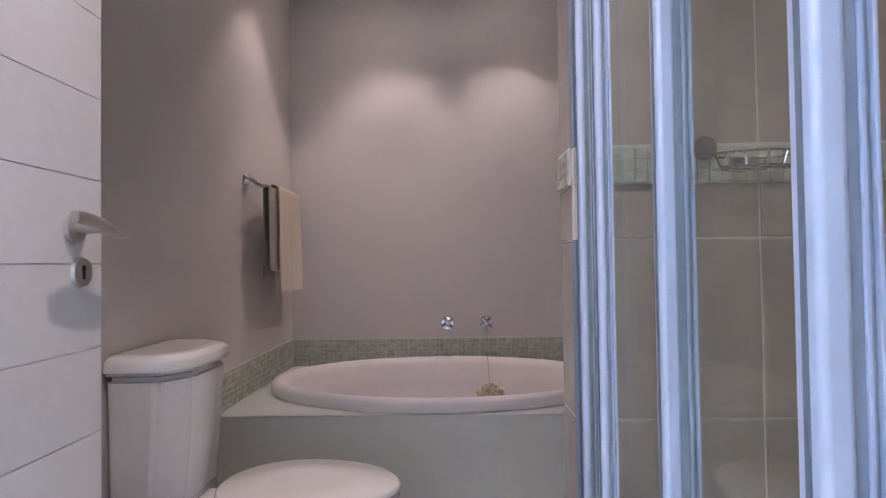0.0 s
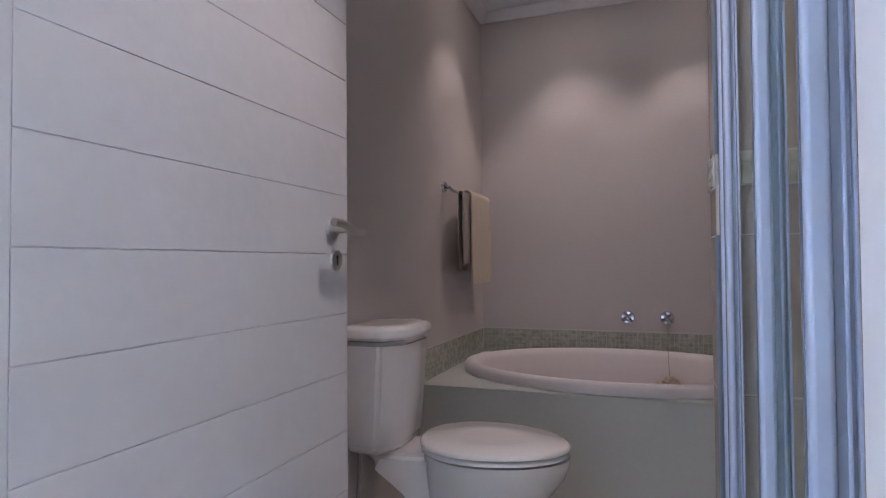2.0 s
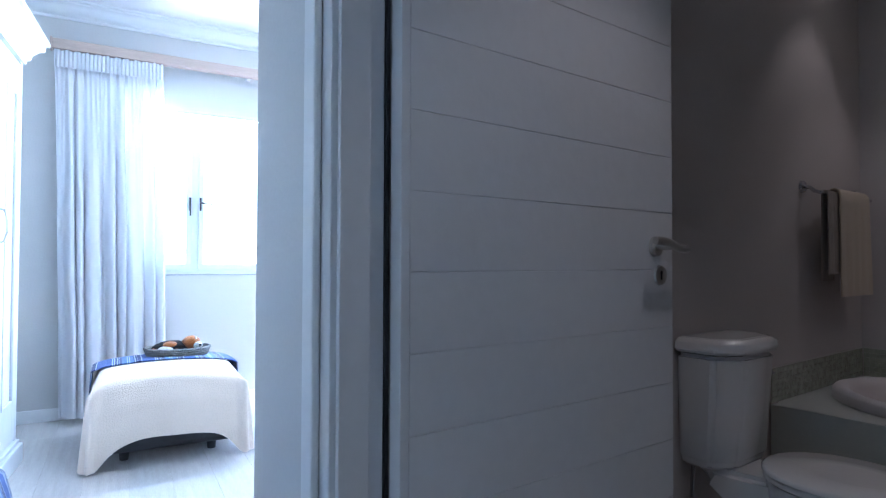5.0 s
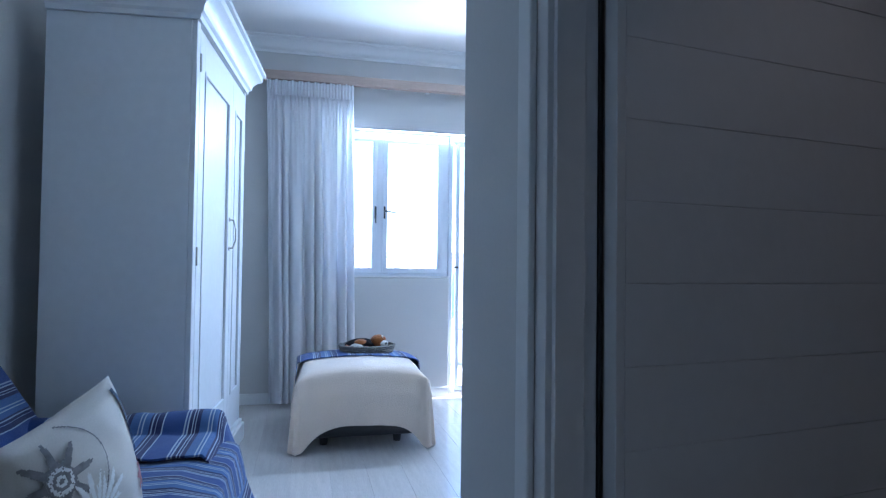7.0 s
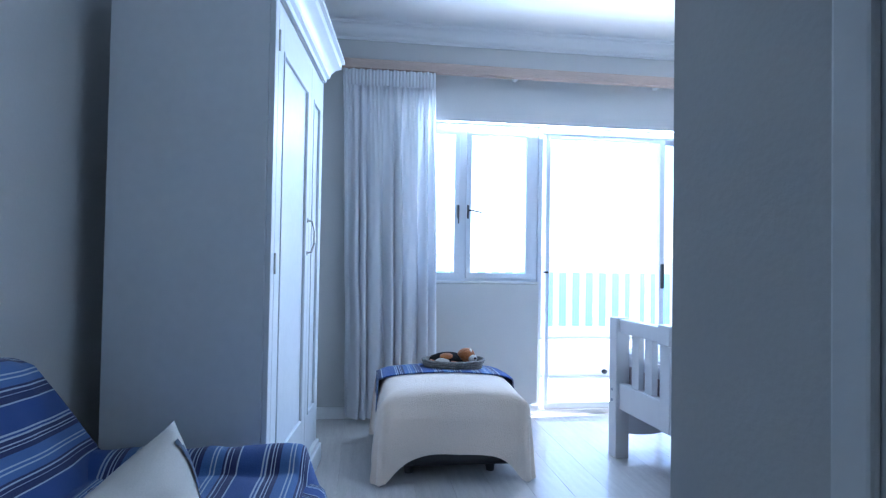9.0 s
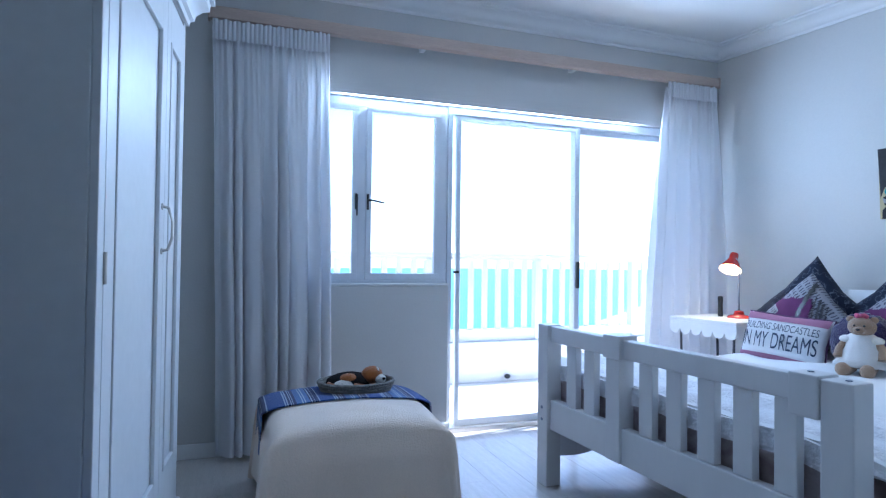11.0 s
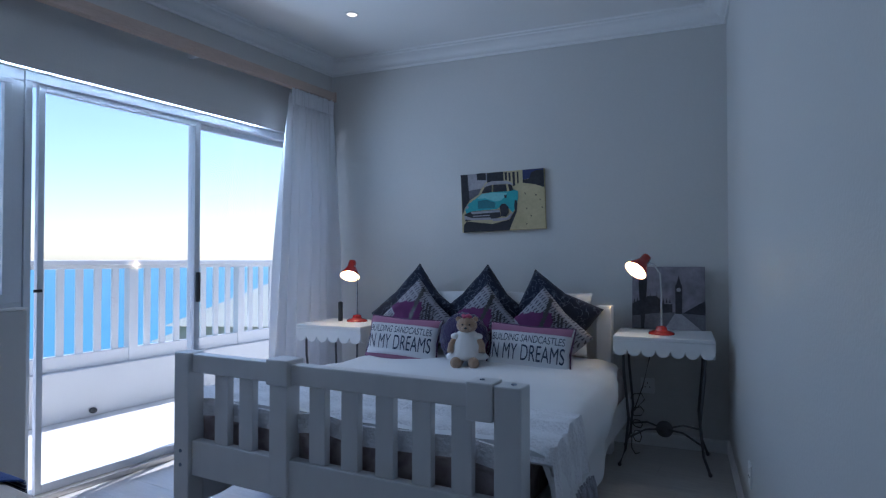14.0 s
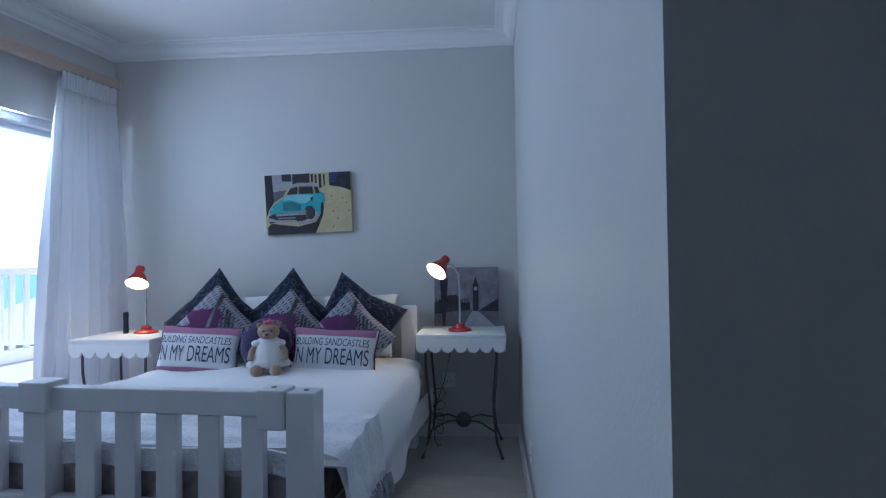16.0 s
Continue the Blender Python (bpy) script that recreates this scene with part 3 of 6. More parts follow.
# mosaic upstand round the bath: one joined sheet of small tiles
def mosaic(name, label, at, w, h, step=0.0235):
    bm = bmesh.new()
    nx, nz = int(w / step), int(round(h / step))
    for i in range(nx):
        for j in range(nz):
            z = j * h / nz
            box(bm, i * step + 0.001, (i + 1) * step - 0.001, -0.006 - 0.001 * random.random(), 0, z + 0.001, z + h / nz - 0.001)
    ob = setting(name, bm, M_MOSAIC, label, "tiles", at)
    ob["kind"] = "stuff"
    bk = setting(name + "_bed", slab(0, w, -0.003, 0.0, 0, h + 0.006), M_GROUT, "pale grout bed behind mosaic", "tiles", at)
    return ob


mosaic("mosaic_upstand", "sage and cream glass mosaic upstand behind the bath", pose(BX + 0.008, BY, 0.502), 2.1, 0.138)
mosaic("mosaic_upstand_side", "sage and cream glass mosaic upstand beside the bath", pose(BX, 1.89, 0.502, 0, 0, 90), 1.0, 0.138)


def bath_beads():
    t = thing("bath_beads", "string of tan wooden bath beads hanging from the tap", "bath beads", pose(-0.19, 2.715, 0.40))
    rb = random.Random(3)
    for k in range(30):
        a, r = rb.uniform(0, 6.28), rb.uniform(0, 1) ** 0.5
        bm = bmesh.new()
        ball(bm, (0.068 * r * math.cos(a), rb.uniform(-0.012, 0.012), 0.034 * r * math.sin(a)), 0.012, u=10, v=7)
        part("bead", bm, M_TOWEL, t)
    bm = bmesh.new()
    tube(bm, [(-0.004, 0.118, 0.32), (-0.006, 0.09, 0.20), (-0.004, 0.05, 0.12), (0, 0.0, 0.03)], 0.002, 6)
    part("cord", bm, M_TOWEL2, t)


bath_beads()


def toilet():
    """Close-coupled toilet; its back at the origin, bowl towards +x."""
    t = thing("toilet", "white close-coupled ceramic toilet with the lid closed", "toilet", pose(BX + 0.004, 1.365, 0.004))
    def tank(z, k, d, w, b):
        return [(0.0, 0.02 - w), (d - b, 0.02 - w), (d, 0.02 - w + b * 1.3), (d, 0.02 + w - b * 1.3), (d - b, 0.02 + w), (0.0, 0.02 + w)]
    bm = bmesh.new()
    rings = []
    for z, d, w, b in ((0.395, 0.150, 0.150, 0.05), (0.42, 0.165, 0.168, 0.055), (0.58, 0.180, 0.172, 0.06), (0.765, 0.190, 0.178, 0.06)):
        rings.append([bm.verts.new((x, y, z)) for x, y in tank(z, 1, d, w, b)])
    for a, b in zip(rings, rings[1:]):
        for j in range(6):
            bm.faces.new((a[j], a[(j + 1) % 6], b[(j + 1) % 6], b[j]))
    bm.faces.new(rings[0][::-1]), bm.faces.new(rings[-1])
    bmesh.ops.bevel(bm, geom=[e for e in bm.edges], offset=0.012, segments=3, affect="EDGES")
    part("cistern", bm, M_CERAMIC, t, angle=50)
    bm = bmesh.new()
    rings = []
    for z, g in ((0.768, -0.004), (0.772, 0.008), (0.795, 0.010), (0.812, 0.002), (0.818, -0.02)):
        rings.append([bm.verts.new((max(0, x + (g if x > 0.02 else 0)), y + (g if y > 0.02 else -g), z)) for x, y in tank(z, 1, 0.192, 0.180, 0.06)])
    for a, b in zip(rings, rings[1:]):
        for j in range(6):
            bm.faces.new((a[j], a[(j + 1) % 6], b[(j + 1) % 6], b[j]))
    bm.faces.new(rings[0][::-1]), bm.faces.new(rings[-1])
    bmesh.ops.bevel(bm, geom=[e for e in bm.edges], offset=0.006, segments=2, affect="EDGES")
    part("cistern_lid", bm, M_CERAMIC, t, angle=50)
    # bowl: rings of an egg outline from the floor up
    def egg(cx, lx, wy, z, n=36):
        out = []
        for i in range(n):
            a = 2 * math.pi * i / n
            c, s = math.cos(a), math.sin(a)
            out.append((cx + lx * c * (1.0 if c > 0 else 0.92), wy * s * (1 - 0.10 * c), z))
        return out
    bm = bmesh.new()
    rings = [[bm.verts.new(p) for p in egg(*q)] for q in ((0.36, 0.20, 0.11, 0.0), (0.36, 0.19, 0.10, 0.05), (0.37, 0.18, 0.10, 0.16), (0.41, 0.21, 0.13, 0.25), (0.45, 0.24, 0.17, 0.34), (0.46, 0.25, 0.180, 0.39), (0.46, 0.25, 0.182, 0.41))]
    for a, b in zip(rings, rings[1:]):
        for j in range(36):
            bm.faces.new((a[j], a[(j + 1) % 36], b[(j + 1) % 36], b[j]))
    bm.faces.new(rings[0][::-1]), bm.faces.new(rings[-1])
    part("bowl", bm, M_CERAMIC, t, angle=60)
    bm = bmesh.new()
    prism(bm, [(0.02, 0.395), (0.30, 0.41), (0.30, 0.26), (0.20, 0.24), (0.10, 0.36)], -0.11, 0.11)
    bmesh.ops.bevel(bm, geom=[e for e in bm.edges], offset=0.02, segments=3, affect="EDGES")
    part("neck", bm, M_CERAMIC, t, angle=60)
    for nm, z0, z1, gx in (("seat", 0.414, 0.432, 0.0), ("lid", 0.4335, 0.452, 0.004)):
        bm = bmesh.new()
        rings = [[bm.verts.new(p) for p in egg(0.455, q, w, z)] for q, w, z in ((0.242 + gx, 0.180 + gx, z0), (0.252 + gx, 0.189 + gx, z0 + 0.004), (0.252 + gx, 0.189 + gx, z1 - 0.006), (0.242 + gx, 0.180 + gx, z1), (0.12, 0.09, z1 + 0.003))]
        for a, b in zip(rings, rings[1:]):
            for j in range(36):
                bm.faces.new((a[j], a[(j + 1) % 36], b[(j + 1) % 36], b[j]))
        bm.faces.new(rings[0][::-1]), bm.faces.new(rings[-1])
        part(nm, bm, M_CERAMIC, t, angle=60)
    bm = bmesh.new()
    tube(bm, [(0.03, -0.03, 0.13), (0.10, -0.03, 0.13), (0.19, -0.02, 0.13), (0.26, 0, 0.16)], 0.05, 16)
    part("waste_pipe", bm, M_CERAMIC, t)
    bm = bmesh.new()
    rod(bm, (0.135, -0.028, 0.13), (0.155, -0.026, 0.13), 0.056, None, 20)
    part("rubber_collar", bm, M_BLACK, t)
    bm = bmesh.new()
    tube(bm, [(0.0, -0.16, 0.20), (0.04, -0.16, 0.20), (0.05, -0.16, 0.22), (0.05, -0.14, 0.40)], 0.007, 8)
    rod(bm, (0.03, -0.185, 0.20), (0.05, -0.135, 0.20), 0.012)
    part("inlet_valve", bm, M_CHROME, t)
    bm = bmesh.new()
    rod(bm, (0.10, 0.188, 0.69), (0.10, 0.205, 0.69), 0.014)
    tube(bm, [(0.10, 0.208, 0.69), (0.13, 0.212, 0.684), (0.15, 0.212, 0.676)], 0.006, 8)
    part("flush_lever", bm, M_CHROME, t)


toilet()


def towel_rail():
    t = thing("towel_rail", "chrome towel rail on round wall plates", "towel rail", pose(BX, 0, 1.40))
    for y in (2.20, 2.78):
        bm = bmesh.new()
        rod(bm, (0, y, 0), (0.012, y, 0), 0.028, 0.025, 22)
        part("wall_plate", bm, M_CHROME, t)
        bm = bmesh.new()
        tube(bm, [(0.01, y, 0), (0.035, y, -0.006), (0.05, y, -0.022), (0.075, y, -0.03)], 0.008, 10)
        part("bracket", bm, M_CHROME, t)
    bm = bmesh.new()
    rod(bm, (0.075, 2.195, -0.03), (0.075, 2.785, -0.03), 0.008)
    part("bar", bm, M_CHROME, t)


towel_rail()


def hung_towel(name, mat, label, y0, y1, zf, zb, gap):
    xr, zr, r = BX + 0.075, 1.37, 0.010 + gap
    def fn(s, t):
        y = y0 + (y1 - y0) * t + 0.006 * math.sin(5 * s + 9 * t)
        a = s * 1.0
        L1, L2 = zr - zb, zr - zf
        tot = L1 + math.pi * r + L2
        d = s * tot
        rip = 0.004 * math.sin(26 * t) * (0.3 + abs(s - 0.5))
        if d < L1:
            return (xr - r + rip, y, zb + d)
        if d < L1 + math.pi * r:
            q = (d - L1) / r
            return (xr - r * math.cos(q) + rip, y, zr + r * math.sin(q))
        return (xr + r + rip + 0.012 * ((d - L1) / tot), y, zr - (d - L1 - math.pi * r))
    bm = sheet(bmesh.new(), fn, 60, 24, 0.006)
    solid(name, bm, mat, label, "towel", angle=70)


hung_towel("hand_towel", M_TOWEL2, "taupe towel folded over the rail", 2.235, 2.36, 1.02, 0.99, 0.004)
hung_towel("bath_towel", M_TOWEL, "cream ribbed towel folded over the rail", 2.33, 2.68, 0.92, 1.02, 0.018)

# shower: tiled stub wall with tiles as pieces
sw = setting("wall_shower", slab(-0.1245, 0.9, 0.9195, 1.056, 0, CEIL - 0.3), M_GROUT, "beige tiled shower wall with a mosaic band", "wall")


def tile_mesh(w, h):
    bm = slab(-w / 2, w / 2, -0.004, 0.004, -h / 2, h / 2, 0.0015, 1)
    me = bpy.data.meshes.new("tile")
    bmesh.ops.recalc_face_normals(bm, faces=bm.faces)
    bm.to_mesh(me)
    bm.free()
    me.materials.append(M_TILE)
    return me


def tiles(parent, rows, cols, at):
    cache = {}
    for z0, z1 in rows:
        for x0, x1 in cols:
            key = (round(x1 - x0, 4), round(z1 - z0, 4))
            if key not in cache:
                cache[key] = tile_mesh(key[0] - 0.004, key[1] - 0.004)
            ob = new("tile", cache[key])
            ob.parent = parent
            ob.matrix_basis = at @ pose((x0 + x1) / 2, 0, (z0 + z1) / 2, random.uniform(-0.05, 0.05), 0, 0)


ROWS = [(0.042, 0.389), (0.389, 0.736), (0.736, 1.083), (1.083, 1.191), (1.262, 1.609), (1.609, 1.956), (1.956, 2.303)]
tiles(sw, ROWS, [(-0.118, 0.232), (0.232, 0.582), (0.582, 0.9)], pose(0, 0.922, 0))
tiles(sw, ROWS, [(0.926, 1.056)], pose(-0.122, 0, 0, 0, 0, 90))
tiles(sw, ROWS, [(0.05, 0.38), (0.38, 0.73), (0.73, 0.92)], pose(0.896, 0, 0, 0, 0, 90))
mosaic("mosaic_band", "iridescent green and cream mosaic band in the shower", pose(-0.124, 0.9185, 1.192), 1.0, 0.068)
mosaic("mosaic_band_end", "iridescent green and cream mosaic band on the wall end", pose(-0.1255, 1.056, 1.192, 0, 0, -90), 0.13, 0.068)
bm = bmesh.new()
for z0, z1 in ((0.0, 1.083), (1.262, 2.45)):
    tube(bm, [(-0.123, 0.919, z0), (-0.123, 0.919, z1)], 0.006, 8)
setting("tile_edge_trim", bm, M_SEAL, "slim dark metal tile edge trim", "trim")


def soap_rack():
    t = thing("soap_rack", "chrome wire soap basket on the shower wall", "soap rack", pose(0.125, 0.915, 1.255))
    bm = bmesh.new()
    rod(bm, (0, 0, 0), (0, -0.012, 0), 0.022, None, 20)
    part("wall_plate", bm, M_CHROME, t)
    bm = bmesh.new()
    for z, k in ((-0.02, 1.0), (-0.045, 0.85)):
        tube(bm, [(0.075 + 0.075 * k * math.cos(a * math.pi / 12), -0.05 + 0.045 * k * math.sin(a * math.pi / 12), z) for a in range(24)], 0.0025, 6, True)
    for a in range(0, 24, 2):
        c, s = math.cos(a * math.pi / 12), math.sin(a * math.pi / 12)
        tube(bm, [(0.075 + 0.075 * c, -0.05 + 0.045 * s, -0.02), (0.075 + 0.064 * c, -0.05 + 0.038 * s, -0.045)], 0.0018, 5)
    for k in (-0.03, 0, 0.03):
        tube(bm, [(0.01, -0.05 + k, -0.045), (0.14, -0.05 + k, -0.045)], 0.0018, 5)
    part("wire_basket", bm, M_CHROME, t)


soap_rack()


def shower_screen():
    """Sliding glass screen: upright profiles and two panes."""
    t = thing("shower_screen", "framed glass sliding shower screen with pale blue-white profiles", "shower screen", pose(-0.1, 0, 0))
    def profile(y0, y1, x0, x1):
        xm = x0 + 0.52 * (x1 - x0)
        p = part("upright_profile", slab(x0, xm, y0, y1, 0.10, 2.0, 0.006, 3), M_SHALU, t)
        # The channel is coloured darker and greyer than the rest of the profile.
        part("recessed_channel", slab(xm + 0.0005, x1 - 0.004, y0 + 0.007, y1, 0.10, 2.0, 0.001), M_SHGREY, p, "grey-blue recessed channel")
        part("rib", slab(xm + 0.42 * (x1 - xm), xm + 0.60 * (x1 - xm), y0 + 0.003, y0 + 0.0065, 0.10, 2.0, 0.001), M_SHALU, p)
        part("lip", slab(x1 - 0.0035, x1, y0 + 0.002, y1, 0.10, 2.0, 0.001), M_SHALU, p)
        part("seal", slab(x0 - 0.0015, x0 + 0.003, (y0 + y1) / 2 - 0.003, (y0 + y1) / 2 + 0.003, 0.11, 1.99), M_SEAL, p)
    profile(0.709, 0.74, -0.029, -0.004)
    profile(0.482, 0.512, -0.011, 0.032)
    profile(0.178, 0.212, -0.012, 0.034)
    profile(0.885, 0.915, -0.02, 0.01)
    part("glass_pane", slab(-0.012, -0.006, 0.74, 0.885, 0.11, 1.99), M_SHGLASS, t)
    part("glass_pane", slab(-0.004, 0.002, 0.512, 0.709, 0.11, 1.99), M_SHGLASS, t)
    part("glass_pane", slab(0.006, 0.012, 0.212, 0.482, 0.11, 1.99), M_SHGLASS, t)
    part("head_rail", slab(-0.03, 0.03, 0.0, 0.915, 2.0, 2.04, 0.004), M_SHALU, t)
    part("sill_rail", slab(-0.03, 0.03, -0.02, 0.915, 0.06, 0.10, 0.004), M_SHALU, t)


shower_screen()
bm = slab(-0.14, 0.89, -0.026, 0.915, 0.004, 0.06, 0.01)
solid("shower_tray", bm, M_CERAMIC, "white shower tray with a low kerb", "shower tray")


def downlight(x, y, z):
    t = thing("downlight", "small round recessed downlight with a white ring", "downlight", pose(x, y, z), "recessed ceiling downlights")
    bm = bmesh.new()
    lathe(bm, [(0.045, 0.0), (0.045, -0.004), (0.036, -0.006), (0.032, -0.001)], 28)
    part("ring", bm, M_WHITE, t)
    bm = bmesh.new()
    rod(bm, (0, 0, -0.0015), (0, 0, -0.0025), 0.031, None, 24)
    part("lens", bm, M_DOWNLENS, t)


for dx, dy in ((-0.68, 2.56), (-0.06, 2.56), (-0.93, 2.30), (-0.42, 0.45), (0.4, 0.45)):
    downlight(dx, dy, BCEIL)
downlight(-3.64, 2.507, CEIL)
for dx, dy, wt in ((-0.68, 2.56, 0.26), (-0.06, 2.56, 0.26), (-0.93, 2.30, 0.20), (-0.42, 0.45, 0.60), (0.4, 0.45, 0.16)):
    spot(dx, dy, BCEIL - 0.02, wt, (1.0, 0.84, 0.72), 84, 0.45)
spot(-3.64, 2.507, CEIL - 0.02, 2, (1.0, 0.85, 0.7), 86, 0.5)


# ---------- window and sliding door (in the window wall's frame) ----------
def bar(t, name, u0, u1, z0, z1, v0, v1, label="", mat=None):
    return part(name, slab(u0, u1, v0, v1, z0, z1, 0.003), mat or M_ALU, t, label)


def window():
    t = thing("window_1", "white aluminium casement window with black latches", "window", WM)
    tagged(t, kind="structure")
    v0, v1 = 0.055, 0.105
    f = part("window_frame", box(box(box(box(bmesh.new(), U0, US - 0.002, v0, v1, 2.092, HEADZ, 0.004), U0, US - 0.002, v0, v1, SILLZ, 1.0, 0.004), US - 0.055, US - 0.002, v0, v1, 1.0, 2.092, 0.004), -0.772, -0.722, v0, v1, 1.0, 2.092, 0.004), M_ALU, t)
    for u0, u1 in ((U0, -0.772), (-0.722, US - 0.055)):
        bm = bmesh.new()
        box(bm, u0, u1, v0 - 0.012, v0 + 0.03, 1.0, 1.042, 0.003)
        box(bm, u0, u1, v0 - 0.012, v0 + 0.03, 2.066, 2.092, 0.003)
        box(bm, u0, u0 + 0.036, v0 - 0.012, v0 + 0.03, 1.042, 2.066, 0.003)
        box(bm, u1 - 0.036, u1, v0 - 0.012, v0 + 0.03, 1.042, 2.066, 0.003)
        s = part("casement", bm, M_ALU, t)
        p = part("pane", slab(u0 + 0.036, u1 - 0.036, v0 + 0.008, v0 + 0.012, 1.042, 2.066), M_PANE, s)
        p.visible_shadow = False
    sill = part("window_sill", slab(U0, US + 0.003, -0.004, v0 - 0.001, SILLZ + 0.001, SILLZ + 0.014, 0.004), M_WHITE, t)
    for u, side in ((-0.772 - 0.012, 0), (-0.722 + 0.012, 1)):
        bm = bmesh.new()
        box(bm, u - 0.007, u + 0.007, v0 - 0.020, v0 - 0.012, 1.44, 1.54, 0.002)
        if side:
            tube(bm, [(u, v0 - 0.022, 1.50), (u, v0 - 0.04, 1.50), (u + 0.03, v0 - 0.045, 1.498), (u + 0.10, v0 - 0.045, 1.485)], [0.007, 0.007, 0.006, 0.005], 8)
        else:
            tube(bm, [(u, v0 - 0.022, 1.53), (u, v0 - 0.04, 1.53), (u, v0 - 0.045, 1.50), (u, v0 - 0.045, 1.40)], [0.007, 0.007, 0.006, 0.005], 8)
        part("latch", bm, M_BLACK, t, "black lever latch")


window()


def sliding_door():
    t = thing("sliding_door", "white aluminium glass sliding door, slid open", "sliding door", WM)
    tagged(t, kind="structure")
    v0 = 0.05
    bar(t, "head_track", US + 0.002, U1, 2.10, HEADZ, v0, v0 + 0.11)
    bar(t, "sill_track", US + 0.002, U1, 0.0, 0.03, v0 - 0.03, v0 + 0.12, mat=M_STEEL)
    bar(t, "side_jamb", US + 0.002, US + 0.035, 0.03, 2.10, v0, v0 + 0.11)
    bar(t, "side_jamb", U1 - 0.035, U1, 0.03, 2.10, v0, v0 + 0.11)
    # two leaves side by side on their own tracks
    for u0, u1, v in ((-0.105, 0.845, v0 + 0.012), (0.815, U1 - 0.035, v0 + 0.062)):
        bm = bmesh.new()
        box(bm, u0, u0 + 0.030, v, v + 0.034, 0.03, 2.10, 0.003)
        box(bm, u1 - 0.040, u1, v, v + 0.034, 0.03, 2.10, 0.003)
        box(bm, u0 + 0.030, u1 - 0.040, v, v + 0.034, 0.03, 0.075, 0.003)
        box(bm, u0 + 0.030, u1 - 0.040, v, v + 0.034, 2.065, 2.10, 0.003)
        leaf = part("door_leaf", bm, M_ALU, t)
        p = part("pane", slab(u0 + 0.030, u1 - 0.040, v + 0.014, v + 0.020, 0.075, 2.065), M_PANE, leaf)
        p.visible_shadow = False
        if u0 < 0:
            bm = slab(u1 - 0.034, u1 - 0.008, v - 0.022, v, 0.94, 1.13, 0.006)
            part("pull_handle", bm, M_BLACK, leaf, "black pull handle with lock")
            part("stop_peg", slab(u0 - 0.02, u0 + 0.02, v - 0.012, v - 0.002, 1.045, 1.06, 0.002), M_BLACK, leaf)
    return t


sliding_door()


# ---------- curtains and rail ----------
def curtain_rail():
    t = thing("curtain_rail", "limed wooden curtain track running the length of the wall", "curtain rail", WM)
    part("rail", slab(-1.645, 1.93, -0.135, -0.08, 2.455, 2.525, 0.006), M_WOODROD, t)
    for u in (-1.655, 1.925):
        part("end_cap", slab(u, u + 0.012, -0.14, -0.075, 2.45, 2.53, 0.003), M_WOODROD, t)
    for u in (-1.5, -0.4, 0.7, 1.8):
        part("bracket", slab(u, u + 0.03, -0.08, 0.0, 2.46, 2.50, 0.003), M_WHITE, t)


curtain_rail()


def curtain(name, u0, u1, low0, low1, folds, label, seed):
    rnd = random.Random(seed)
    t = thing(name, label, "curtain", WM, "pair of curtains at the window")
    top, head, bot = 2.415, 2.335, 0.03
    depth = [rnd.uniform(0.55, 1.25) for _ in range(folds * 2 + 4)]
    def fn(s, q):
        z = top + (bot - top) * q
        k = min(1, q * 2.2)
        c = s * folds
        w = c + 0.30 * math.sin(2.1 * c + seed) + 0.16 * noise.noise((1.3 * c, 2.2 * q, seed))
        i = int(2 * c)
        f = 2 * c - i
        f = f * f * (3 - 2 * f)
        amp = (0.008 + 0.040 * k) * (depth[i] * (1 - f) + depth[i + 1] * f)
        a = u0 + (low0 - u0) * q ** 0.7
        b = u1 + (low1 - u1) * q ** 0.7
        u = a + (b - a) * s + 0.014 * k * math.cos(2 * math.pi * w + 0.6) + 0.012 * k * noise.noise((2 * c, 3 * q, seed + 4.0))
        fine = 0.007 * (1 - k) * math.sin(2 * math.pi * c * 3) + 0.007 * k * noise.noise((5 * c, 4 * q, seed + 9.0))
        return (u, -0.115 + amp * math.sin(2 * math.pi * w) + fine, z)
    part("cloth", sheet(bmesh.new(), fn, folds * 22, 44), M_CURT, t, angle=80)
    def hd(s, q):
        z = top + 0.030 + (head - top - 0.030) * q + (0.004 * math.sin(70 * s) + 0.003 * math.sin(173 * s)) * (1 - q)
        return (u0 + 0.004 + (u1 - u0 - 0.008) * s, -0.141 + 0.006 * math.sin(2 * math.pi * s * folds * 3.4) + 0.003 * math.sin(40 * s) - 0.004 * (1 - q), z)
    part("gathered_heading", sheet(bmesh.new(), hd, folds * 30, 5, 0.003), M_CURT, t, angle=80)
    return t


curtain("curtain", -1.635, -0.985, -1.585, -0.945, 8, "long white gathered curtain, drawn aside", 3)
curtain("curtain", 1.445, 1.905, 1.24, 2.00, 6, "long white gathered curtain, drawn aside by the bed", 5)


